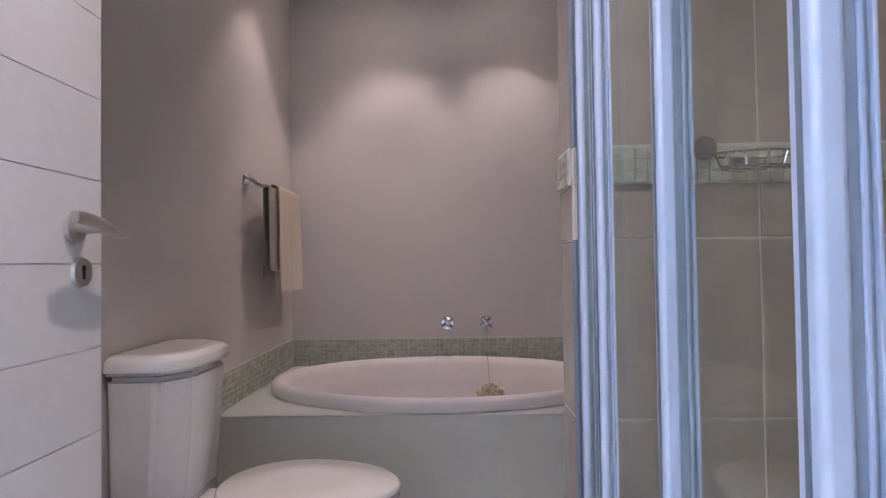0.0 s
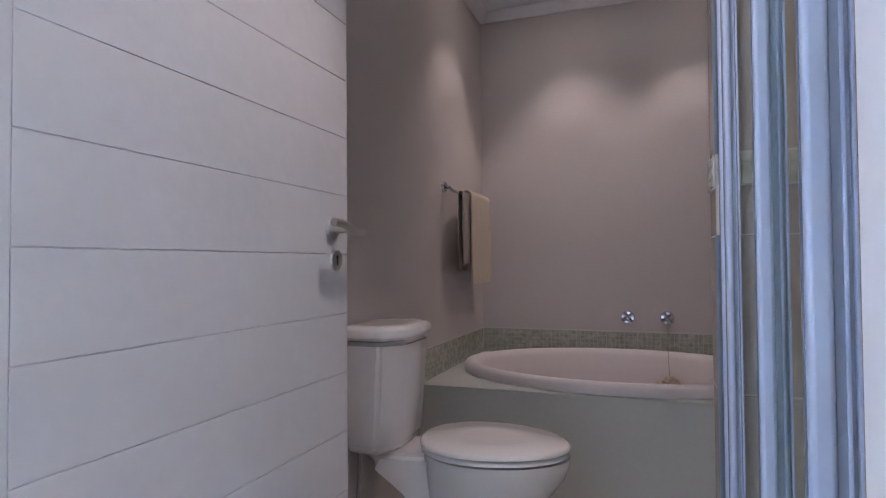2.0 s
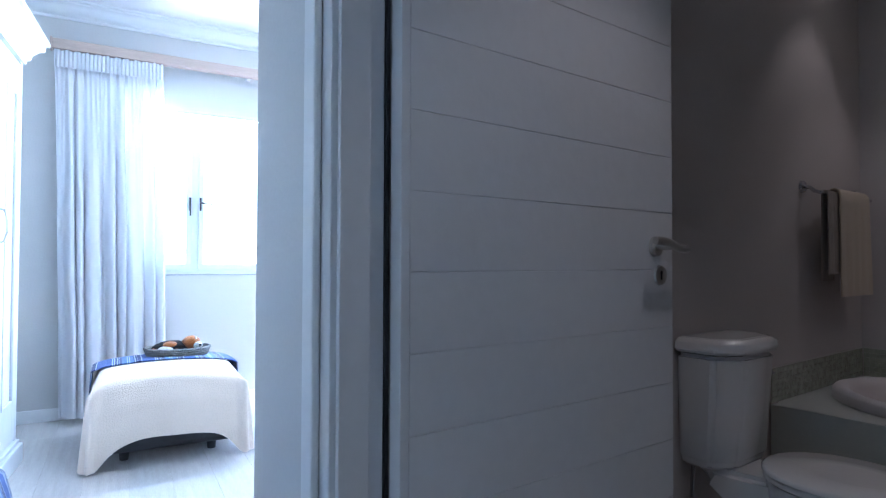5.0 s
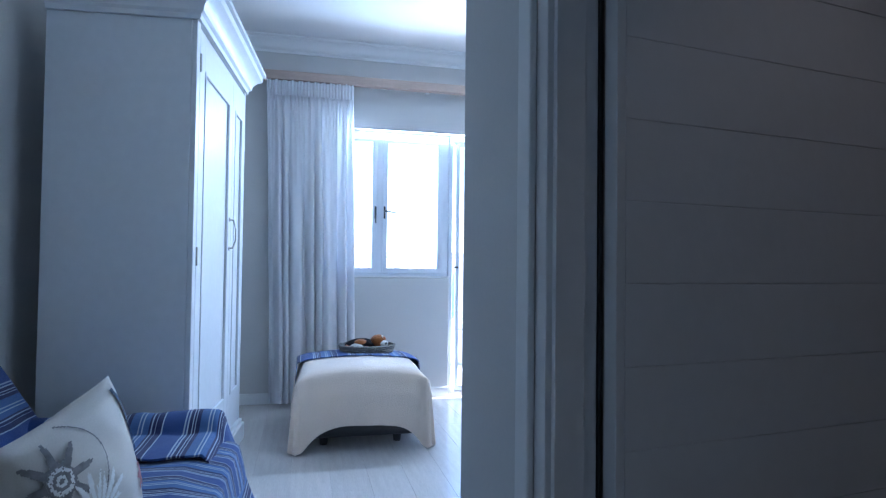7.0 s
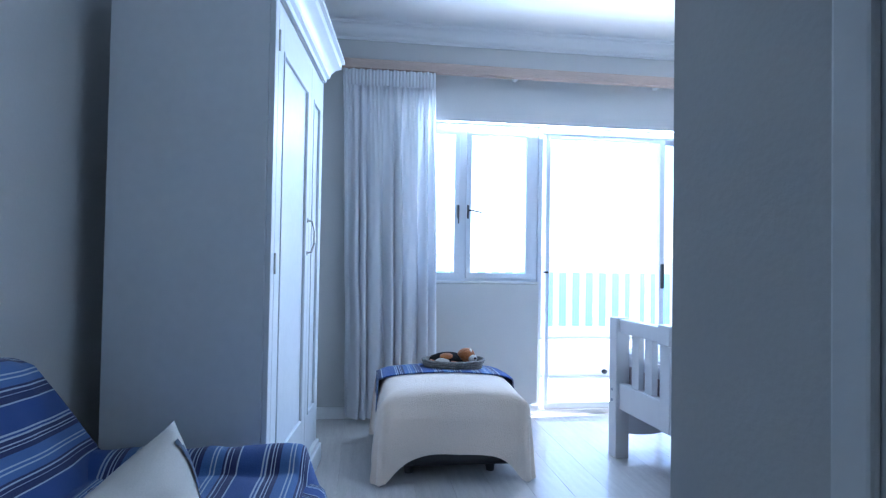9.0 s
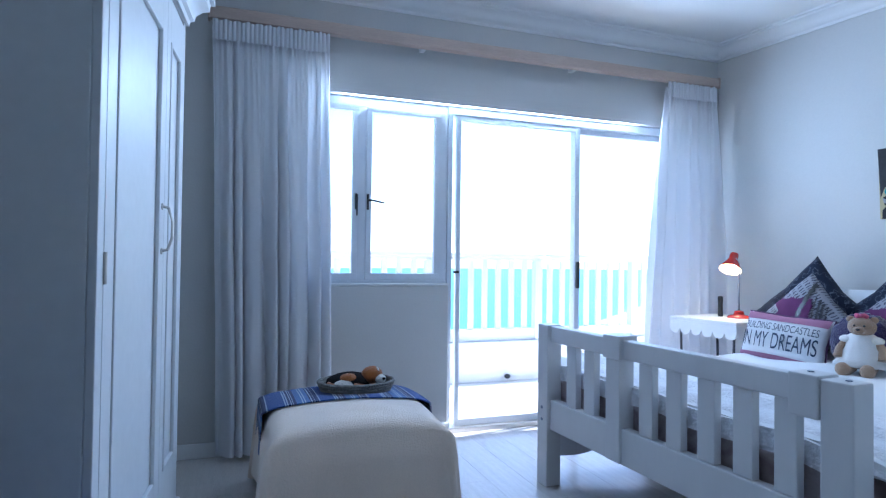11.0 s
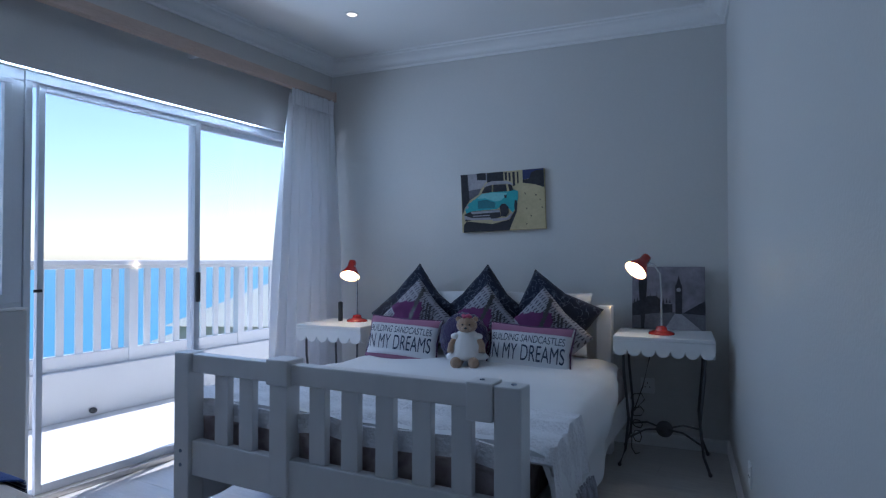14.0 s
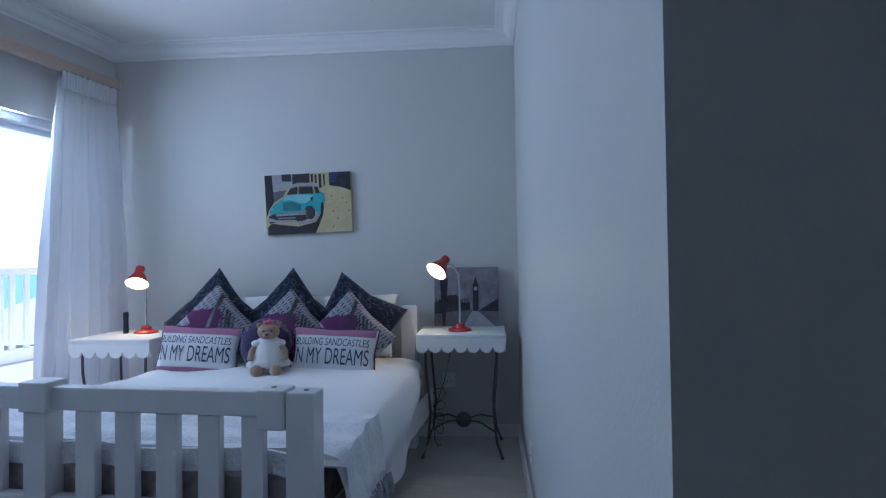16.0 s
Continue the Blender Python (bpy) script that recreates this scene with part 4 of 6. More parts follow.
# ---------- wardrobe ----------
def wardrobe():
    """Front at y = 0 facing +y; x runs from the window side to the near side."""
    w, d, h = 1.13, 0.60, 2.12
    n0 = W(-1.80, -2.0)
    t = thing("wardrobe", "tall white painted wooden wardrobe with panelled doors", "wardrobe", pose(n0.x, n0.y, 0, 0, 0, AW - 94.7) @ pose(-w, 0, 0))
    part("carcass", slab(0, w, -d, -0.022, 0.10, h, 0.004), M_WARD, t)
    part("face_frame", slab(w - 0.052, w, -0.0215, 0.0, 0.12, h, 0.003), M_WARD, t)
    part("face_frame", slab(0.0, 0.03, -0.0215, 0.0, 0.12, h, 0.003), M_WARD, t)
    for x0, x1, hx in ((w - 0.765, w - 0.055, w - 0.725), (0.033, w - 0.769, None)):
        bm = bmesh.new()
        st = 0.085 if x1 - x0 > 0.5 else 0.06
        z0, z1 = 0.13, h - 0.02
        box(bm, x0, x0 + st, -0.021, 0.0, z0, z1, 0.002)
        box(bm, x1 - st, x1, -0.021, 0.0, z0, z1, 0.002)
        box(bm, x0 + st, x1 - st, -0.021, 0.0, z0, z0 + 0.20, 0.002)
        box(bm, x0 + st, x1 - st, -0.021, 0.0, z1 - 0.16, z1, 0.002)
        dr = part("door", bm, M_WARD, t)
        part("panel", slab(x0 + st - 0.003, x1 - st + 0.003, -0.021, -0.010, z0 + 0.197, z1 - 0.157), M_WARD, dr)
        px0, px1, pz0, pz1 = x0 + st, x1 - st, z0 + 0.20, z1 - 0.16
        bm = bmesh.new()
        for q in ((px0, px0 + 0.016, pz0, pz1), (px1 - 0.016, px1, pz0, pz1), (px0 + 0.016, px1 - 0.016, pz0, pz0 + 0.016), (px0 + 0.016, px1 - 0.016, pz1 - 0.016, pz1)):
            box(bm, q[0], q[1], -0.010, 0.005, q[2], q[3], 0.004)
        part("panel_bead", bm, M_WARD, dr)
        if hx:
            bm = bmesh.new()
            tube(bm, [(hx, 0.0, 1.31), (hx, 0.022, 1.305), (hx, 0.036, 1.26), (hx, 0.036, 1.20), (hx, 0.022, 1.155), (hx, 0.0, 1.15)], 0.0055, 8)
            rod(bm, (hx, 0, 1.31), (hx, 0.004, 1.31), 0.012), rod(bm, (hx, 0, 1.15), (hx, 0.004, 1.15), 0.012)
            part("pull_handle", bm, M_STEEL, dr, "arched steel pull handle")
            for z in (0.30, 1.10, 1.95):
                bm = bmesh.new()
                rod(bm, (x1 + 0.0015, 0.003, z - 0.04), (x1 + 0.0015, 0.003, z + 0.04), 0.005)
                part("hinge", bm, M_STEEL, dr)
    part("plinth", slab(-0.012, w + 0.012, -d, 0.03, 0.0, 0.10, 0.006), M_WARD, t)
    part("plinth_bead", slab(-0.006, w + 0.006, -d, 0.016, 0.1005, 0.122, 0.006), M_WARD, t)
    prof = [(0, 0), (-0.012, 0), (-0.016, 0.02), (-0.03, 0.03), (-0.035, 0.055), (-0.06, 0.085), (-0.085, 0.10), (-0.088, 0.13), (-0.105, 0.135), (-0.105, 0.155), (0, 0.155)]
    part("cornice", moulding([(w, -d, h), (w, 0, h), (0, 0, h), (0, -d, h)], [(o, u) for o, u in prof]), M_WARD, t)
    part("top_board", slab(0.002, w - 0.002, -d, -0.002, h + 0.002, h + 0.15), M_WARD, t)


wardrobe()


# ---------- cushions ----------
def puff(w, h, th, x, z, pinch=0.10):
    """Half thickness of a cushion at x, z (from -1 to 1), and the drawn-in outline."""
    k = max(0.0, (1 - x * x) * (1 - z * z)) ** 0.42
    px = w / 2 * x * (1 - pinch * (1 - abs(z) ** 1.0) * abs(x) ** 3 * 0.6)
    pz = h / 2 * z * (1 - pinch * (1 - abs(x) ** 1.0) * abs(z) ** 3 * 0.6)
    return px, pz, th / 2 * k


def cushion_mesh(w, h, th, seed=0, n=26, pinch=0.14):
    bm = bmesh.new()
    uv = bm.loops.layers.uv.verify()
    rnd = random.Random(seed)
    o1, o2 = rnd.uniform(0, 9), rnd.uniform(0, 9)
    for side in (-1, 1):
        g = []
        for i in range(n + 1):
            row = []
            for j in range(n + 1):
                x, z = 2 * i / n - 1, 2 * j / n - 1
                px, pz, k = puff(w, h, th, x, z, pinch)
                k *= 1 + 0.10 * noise.noise((3 * x + o1, 3 * z + o2, side * 2.0))
                row.append(bm.verts.new((px, side * (k + 0.001), pz)))
            g.append(row)
        for i in range(n):
            for j in range(n):
                f = bm.faces.new((g[i][j], g[i + 1][j], g[i + 1][j + 1], g[i][j + 1]))
                for lp, (a, b) in zip(f.loops, ((i, j), (i + 1, j), (i + 1, j + 1), (i, j + 1))):
                    lp[uv].uv = (a / n, b / n)
    bmesh.ops.remove_doubles(bm, verts=bm.verts, dist=0.0025)
    return bm


def patch(bm, w, h, th, outline, lift=0.003, n=24, keep=None):
    """A printed area on the front (-y) of a cushion: grid cells inside the outline test."""
    g = {}
    for i in range(n + 1):
        for j in range(n + 1):
            x, z = 2 * i / n - 1, 2 * j / n - 1
            px, pz, k = puff(w, h, th, x * 0.97, z * 0.97, 0.14)
            g[i, j] = (px, -(k * 1.06 + lift), pz)
    vs = {}
    for i in range(n):
        for j in range(n):
            if outline(2 * (i + 0.5) / n - 1, 2 * (j + 0.5) / n - 1):
                q = []
                for key in ((i, j), (i + 1, j), (i + 1, j + 1), (i, j + 1)):
                    if key not in vs:
                        vs[key] = bm.verts.new(g[key])
                    q.append(vs[key])
                bm.faces.new(q)
    return bm


def lettering(body, size, width, w, h, th, cz, bold=0.0):
    """Words bent onto the front of a cushion."""
    cu = bpy.data.curves.new("lettering", "FONT")
    cu.body, cu.size, cu.align_x, cu.align_y, cu.offset = body, size, "CENTER", "CENTER", bold
    ob = bpy.data.objects.new("lettering", cu)
    scene.collection.objects.link(ob)
    bpy.context.view_layer.update()
    me = bpy.data.meshes.new_from_object(ob)
    bpy.data.objects.remove(ob)
    bm = bmesh.new()
    bm.from_mesh(me)
    bmesh.ops.triangulate(bm, faces=bm.faces)
    for _ in range(2):
        bmesh.ops.subdivide_edges(bm, edges=[e for e in bm.edges if e.calc_length() > size * 0.35], cuts=1)
        bmesh.ops.triangulate(bm, faces=bm.faces)
    xs = [v.co.x for v in bm.verts]
    k = width / (max(xs) - min(xs))
    for v in bm.verts:
        x, z = v.co.x * k, v.co.y + cz
        _, _, t = puff(w, h, th, 2 * x / w, 2 * z / h)
        v.co = (x, -(t * 1.07 + 0.006), z)
    return bm


def text_cushion(m):
    w, h, th = 0.51, 0.285, 0.14
    t = thing("text_cushion", "white oblong cushion with mauve bands and navy lettering", "cushion", m, "lettered cushions on the bed")
    c = part("cover", cushion_mesh(w, h, th, 4), M_PILLOWWHITE, t, angle=80)
    part("top_band", patch(bmesh.new(), w, h, th, lambda x, z: z > 0.70), M_PINKEDGE, c, "mauve band", angle=80)
    part("bottom_band", patch(bmesh.new(), w, h, th, lambda x, z: z < -0.78), M_PINKEDGE, c, "mauve band", angle=80)
    part("lettering", lettering("BUILDING SANDCASTLES", 0.060, 0.43, w, h, th, 0.052), M_INK, c, "small navy capitals")
    part("lettering", lettering("IN MY DREAMS", 0.128, 0.44, w, h, th, -0.030), M_INK, c, "large navy capitals")
    bm = bmesh.new()
    tube(bm, [puff(w, h, th, math.copysign(1, x) if abs(x) == 1 else x, z)[0:1] + (0,) + puff(w, h, th, x, z)[1:2] for x, z in
              [(-1 + 2 * i / 12, -1) for i in range(12)] + [(1, -1 + 2 * i / 8) for i in range(8)] + [(1 - 2 * i / 12, 1) for i in range(12)] + [(-1, 1 - 2 * i / 8) for i in range(8)]], 0.005, 6, True)
    part("piping", bm, M_DARKEDGE, c)


def navy_cushion(m, seed):
    t = thing("navy_cushion", "large navy printed cushion stood on its corner", "cushion", m, "navy cushions on the bed")
    part("cover", cushion_mesh(0.52, 0.52, 0.21, seed, 26, 0.24), M_NAVY, t, angle=80)


def printed_cushion(m, seed):
    w, h, th = 0.44, 0.44, 0.18
    t = thing("printed_cushion", "grey lettered cushion with a magenta and black print", "cushion", m, "printed cushions on the bed")
    c = part("cover", cushion_mesh(w, h, th, seed), M_GREYPRINT, t, angle=80)
    a = math.pi / 4
    part("magenta_panel", patch(bmesh.new(), w, h, th, lambda x, z: x + z < 0.55 and x - z < 1.1 and z - x < 0.9 and (x > -0.55 or z > -0.2) and not (abs(x + z * 0.6 - 0.05) < 0.07), n=40), M_MAGENTA, c, "magenta printed area", angle=80)
    part("black_band", patch(bmesh.new(), w, h, th, lambda x, z: abs(x + z * 0.6 - 0.05) < 0.07 and x + z < 0.55, 0.0035, n=40), M_BLACK, c, "black printed band", angle=80)
    for r in range(4):
        part("printed_bar", patch(bmesh.new(), w, h, th, lambda x, z, r=r: 0.60 + 0.15 * r < x + z < 0.68 + 0.15 * r and abs(x - z) < 1.0 - 0.12 * r, 0.003, n=44), M_GREYD, c, "bars of unreadable print", angle=80)


# ---------- bed ----------
BM = pose(-3.715, 1.160, 0, 0, 0, -5.2)      # left front foot; x across, y towards the head


def bed():
    t = thing("bed", "white painted slatted wooden double bed frame", "bed", BM)
    w, L = 1.59, 2.08
    for x0, x1 in ((0, 0.09), (w - 0.095, w)):
        part("foot_post", slab(x0, x1, 0, 0.085, 0, 0.81, 0.006), M_BED, t)
    part("top_rail", slab(0.09, w - 0.095, 0.018, 0.068, 0.725, 0.805, 0.006), M_BED, t)
    part("bottom_rail", slab(0.09, w - 0.095, 0.018, 0.068, 0.285, 0.435, 0.006), M_BED, t)
    for s in (0.258, 0.398, 0.765, 0.915, 1.067, 1.218, 1.37):
        part("slat", slab(s - 0.038, s + 0.038, 0.026, 0.06, 0.4355, 0.7245, 0.004), M_BED, t)
    part("middle_post", slab(0.545, 0.635, 0.004, 0.082, 0.29, 0.72, 0.005), M_BED, t)
    part("capping_block", slab(0.535, 0.645, -0.006, 0.092, 0.7205, 0.822, 0.006), M_BED, t)
    part("corner_block", slab(1.40, w - 0.0965, -0.004, 0.088, 0.69, 0.8165, 0.006), M_BED, t)
    for x in (1.44, 1.55):
        bm = bmesh.new()
        rod(bm, (x, 0.042, 0.8095), (x, 0.042, 0.8195 if x < 1.5 else 0.813), 0.009, None, 12)
        part("bolt_cap", bm, M_SEAL, t)
    for z in (0.33, 0.39):
        bm = bmesh.new()
        rod(bm, (0.045, -0.003, z), (0.045, 0.002, z), 0.008, None, 12)
        part("bolt_cap", bm, M_SEAL, t)
    for x0, x1 in ((0.0, 0.035), (w - 0.035, w)):
        part("side_rail", slab(x0 + 0.02, x1 - (0.0 if x0 == 0 else 0.02), 0.086, L - 0.086, 0.25, 0.40, 0.005), M_BED, t)
    for x0, x1 in ((0, 0.09), (w - 0.22, w - 0.13)):
        part("head_post", slab(x0, x1, L - 0.085, L, 0, 0.92, 0.006), M_BED, t)
    part("head_top_rail", slab(0.09, w - 0.22, L - 0.065, L - 0.02, 0.80, 0.90, 0.006), M_BED, t)
    part("head_bottom_rail", slab(0.09, w - 0.22, L - 0.065, L - 0.02, 0.30, 0.42, 0.006), M_BED, t)
    for i in range(8):
        s = 0.19 + i * 0.151
        part("head_slat", slab(s - 0.038, s + 0.038, L - 0.058, L - 0.027, 0.4205, 0.7995, 0.004), M_BED, t)


bed()
solid("mattress", slab(0.04, 1.55, 0.09, 1.985, 0.33, 0.545, 0.04, 4), M_MATTRESS, "deep patterned grey-brown mattress on the bed", "mattress", BM)


def duvet():
    """Covers the mattress, hanging at both sides and tucked short of the foot."""
    def fn(s, t):
        y = 0.12 + t * 1.84
        wtop, hang = 1.60, 0.32
        tot = wtop + 2 * hang
        d = s * tot
        sag = 0.016 * noise.noise((4 * s + 2, 3 * t, 0.3)) + 0.009 * noise.noise((11 * s, 8 * t, 5.0)) + 0.004 * noise.noise((26 * s, 19 * t, 1.0)) + 0.02 * math.sin(math.pi * t) * math.sin(math.pi * s)
        low = 0.04 * noise.noise((1.0, 5 * t, 2.0)) + 0.15 * (1 - t)
        if d < hang:
            k = (hang - d) / hang
            return (-0.045 - 0.03 * k + 0.018 * math.sin(14 * t), y, 0.59 - 0.02 - (hang + low) * k)
        if d > hang + wtop:
            k = (d - hang - wtop) / hang
            drop = 0.045 * math.sin(math.pi * min(1.0, 1.6 * k))
            return (1.625 - 0.13 * t * t + drop - 0.02 * k + 0.03 * k * math.sin(11 * t + 1) + 0.012 * k * math.sin(27 * t), y, 0.57 - (hang + low) * k)
        x = -0.045 + (1.67 - 0.13 * t * t) * (d - hang) / wtop
        e = min(d - hang, hang + wtop - d) / 0.14
        rnd = 0.03 * (1 - min(1, e)) ** 2
        return (x, y, 0.595 - rnd + sag)
    bm = sheet(bmesh.new(), fn, 70, 44, 0.02)
    solid("duvet", bm, M_LINEN, "plain white duvet spread over the bed", "duvet", BM, angle=80)


duvet()


def foot_throw():
    t = thing("foot_throw", "pale grey fringed throw across the foot of the bed", "throw", BM)
    def fn(s, q):
        y = 0.105 + q * 0.36
        wtop, hang = 1.62, 0.20
        d = s * (wtop + 2 * hang)
        b = 0.010 * noise.noise((9 * s, 6 * q, 1.0))
        zz = 0.612 + b - 0.06 * max(0, 1 - q * 5) + (0.02 if q > 0.55 else 0.0)
        if d < hang:
            return (-0.07, y, zz - 0.02 - (hang - d))
        if d > hang + wtop:
            k = (d - hang - wtop)
            return (1.66 + 0.06 * k + 0.01 * math.sin(20 * q), y + 0.1 * k, zz - 0.02 - k)
        return (-0.07 + 1.73 * (d - hang) / wtop, y, zz)
    c = part("cloth", sheet(bmesh.new(), fn, 60, 16, 0.012), M_THROWGREY, t, angle=80)
    def apron(s, q):
        return (0.06 + 1.47 * s, 0.083 + 0.008 * math.sin(30 * s) + 0.004, 0.60 - 0.075 * q + 0.008 * math.sin(17 * s))
    part("folded_edge", sheet(bmesh.new(), apron, 50, 4, 0.012), M_THROWGREY, t, angle=80)
    bm = bmesh.new()
    for i in range(46):
        y = 0.13 + 0.36 * i / 46
        x = 1.680 + random.uniform(-0.008, 0.012)
        tube(bm, [(x, y + 0.04, 0.39), (x + 0.01, y + 0.04 + random.uniform(-0.01, 0.01), 0.36), (x + 0.012 + random.uniform(-0.01, 0.01), y + 0.04 + random.uniform(-0.02, 0.02), 0.315)], 0.004, 5)
    part("fringe", bm, M_FRINGE, c, "knotted grey fringe")


foot_throw()
for x, z, ry, sd_ in ((-3.41, 0.825, 44, 1), (-2.905, 0.82, 45, 2), (-2.475, 0.80, 29, 3)):
    navy_cushion(pose(x, 3.0, z, -12, 0, -3) @ pose(0, 0, 0, 0, ry, 0), sd_)
for x, z, ry, sd_ in ((-3.31, 0.785, 43, 5), (-2.84, 0.755, 45, 6), (-2.46, 0.74, 43, 7)):
    printed_cushion(pose(x, 2.77, z, -16, 0, -4) @ pose(0, 0, 0, 0, ry, 0), sd_)
text_cushion(pose(-3.29, 2.55, 0.705, -17, 2, -4))
text_cushion(pose(-2.48, 2.53, 0.693, -17, 2, -6))
for x in (-3.30, -2.55):
    bm = cushion_mesh(0.68, 0.42, 0.16, 11)
    solid("bed_pillow", bm, M_PILLOWWHITE, "plain white bed pillow against the headboard", "pillow", pose(x, 3.06, 0.80, -22, 0, -5), "pillows at the headboard", 80)
bm = bmesh.new()
ball(bm, (0, 0, 0), 0.15, (1, 0.55, 0.98), u=48, v=32)
for v in bm.verts:
    v.co *= 1 + 0.07 * noise.noise(v.co * 40) + 0.04 * noise.noise(v.co * 90)
solid("round_cushion", bm, M_PURPLEPILE, "round dark purple shaggy cushion on the bed", "cushion", pose(-2.88, 2.53, 0.745, -12), angle=80)


def doll(m):
    """Sitting soft toy, one mesh."""
    bm = bmesh.new()
    lathe(bm, [(0.03, 0.178), (0.044, 0.168), (0.056, 0.12), (0.076, 0.07), (0.092, 0.045), (0.088, 0.04)], 40, None, 1.0, 0.8, 1)
    for v in bm.verts:
        if v.co.z < 0.13:
            v.co.xy *= 1 + 0.05 * math.sin(11 * math.atan2(v.co.y, v.co.x)) * (0.13 - v.co.z) / 0.09
    ball(bm, (0, -0.005, 0.205), 0.045, (1, 0.95, 0.92), None, 0)
    ball(bm, (0, -0.045, 0.193), 0.020, (1.0, 0.9, 0.8), None, 0)
    for sx in (-1, 1):
        ball(bm, (0.036 * sx, 0.0, 0.235), 0.014, (1, 0.6, 1), None, 0, 10, 8)
        tube(bm, [(0.04 * sx, 0, 0.155), (0.065 * sx, -0.02, 0.11), (0.068 * sx, -0.04, 0.075)], [0.016, 0.014, 0.015], 10)
        tube(bm, [(0.03 * sx, -0.02, 0.035), (0.034 * sx, -0.075, 0.025), (0.036 * sx, -0.10, 0.03)], [0.022, 0.02, 0.022], 10)
        ball(bm, (0.037 * sx, -0.105, 0.035), 0.024, (1, 0.8, 1.2), None, 0, 12, 8)
        ball(bm, (0.045 * sx, -0.01, 0.15), 0.022, (1.1, 0.9, 0.8), None, 1, 12, 8)
    for a in range(7):
        ball(bm, (0.014 * math.cos(a), -0.012 + 0.01 * math.sin(a), 0.249 + 0.004 * (a % 2)), 0.009, (1, 1, 1), None, 2, 8, 6)
    for x in (-0.015, 0.015):
        ball(bm, (x, -0.043, 0.212), 0.0045, (1, 1, 1), None, 3, 8, 6)
    ball(bm, (0, -0.064, 0.197), 0.006, (1.2, 0.8, 0.8), None, 3, 8, 6)
    solid("soft_toy", bm, [M_FUR, M_DRESS, M_PINK, M_BLACK], "small tan toy bear in a white dress, sitting", "soft toy", m, angle=80)


doll(pose(-2.80, 2.37, 0.607, 0, 0, 14) @ Matrix.Diagonal((1.32, 1.2, 1.13, 1)))


# ---------- bedside tables and lamps ----------
def bedside_table(m, w, d):
    t = thing("bedside_table", "white scalloped table top on thin wrought-iron legs", "bedside table", m, "bedside tables")
    z = 0.765
    part("tabletop", slab(0, w, 0, d, z - 0.022, z, 0.004), M_WHITE, t)
    n = max(4, round(w / 0.082))
    def apron(length, k):
        """A thin board with a scalloped lower edge, built column by column."""
        bm = bmesh.new()
        st = length / k
        cols = []
        for i in range(k * 10 + 1):
            x = length * i / (k * 10)
            f = (i % 10) / 10
            low = z - 0.072 - 0.040 * math.sqrt(max(0.0, 1 - (2 * f - 1) ** 2))
            cols.append([bm.verts.new((x, y, q)) for y, q in ((0, z - 0.0225), (0.012, z - 0.0225), (0.012, low), (0, low))])
        for a, b in zip(cols, cols[1:]):
            for q in range(4):
                bm.faces.new((a[q], a[(q + 1) % 4], b[(q + 1) % 4], b[q]))
        bm.faces.new(cols[0][::-1]), bm.faces.new(cols[-1])
        return bm
    part("scalloped_apron", apron(w, n), M_WHITE, t, "white scalloped apron")
    kd = max(4, round(d / 0.082))
    for x in (0.0, w - 0.012):
        part("scalloped_apron", apron(d - 0.014, kd), M_WHITE, t, "", pose(x + 0.012, 0.013, 0, 0, 0, 90))
    for x, sx in ((0.05, 1), (w - 0.05, -1)):
        for y, sy in ((0.05, 1), (d - 0.05, -1)):
            bm = bmesh.new()
            tube(bm, [(x, y, z - 0.022), (x + 0.005 * sx, y, 0.55), (x + 0.03 * sx, y + 0.02 * sy, 0.28), (x + 0.012 * sx, y + 0.01 * sy, 0.10), (x - 0.02 * sx, y - 0.01 * sy, 0.012)], 0.008, 8)
            ball(bm, (x - 0.02 * sx, y - 0.01 * sy, 0.012), 0.012, u=10, v=8)
            part("leg", bm, M_IRON, t)
    bm = bmesh.new()
    c = (w / 2, d / 2)
    for x in (0.065, w - 0.065):
        for y in (0.06, d - 0.06):
            tube(bm, [(x, y, 0.16), ((x + c[0]) / 2, (y + c[1]) / 2, 0.20), (c[0], c[1], 0.19)], 0.006, 8)
    ball(bm, (c[0], c[1], 0.19), 0.05, (1, 0.4, 1), u=14, v=10)
    part("stretcher", bm, M_IRON, t)


bedside_table(pose(-2.045, 2.79, 0), 0.545, 0.47)
bedside_table(pose(-4.135, 2.60, 0), 0.51, 0.47)


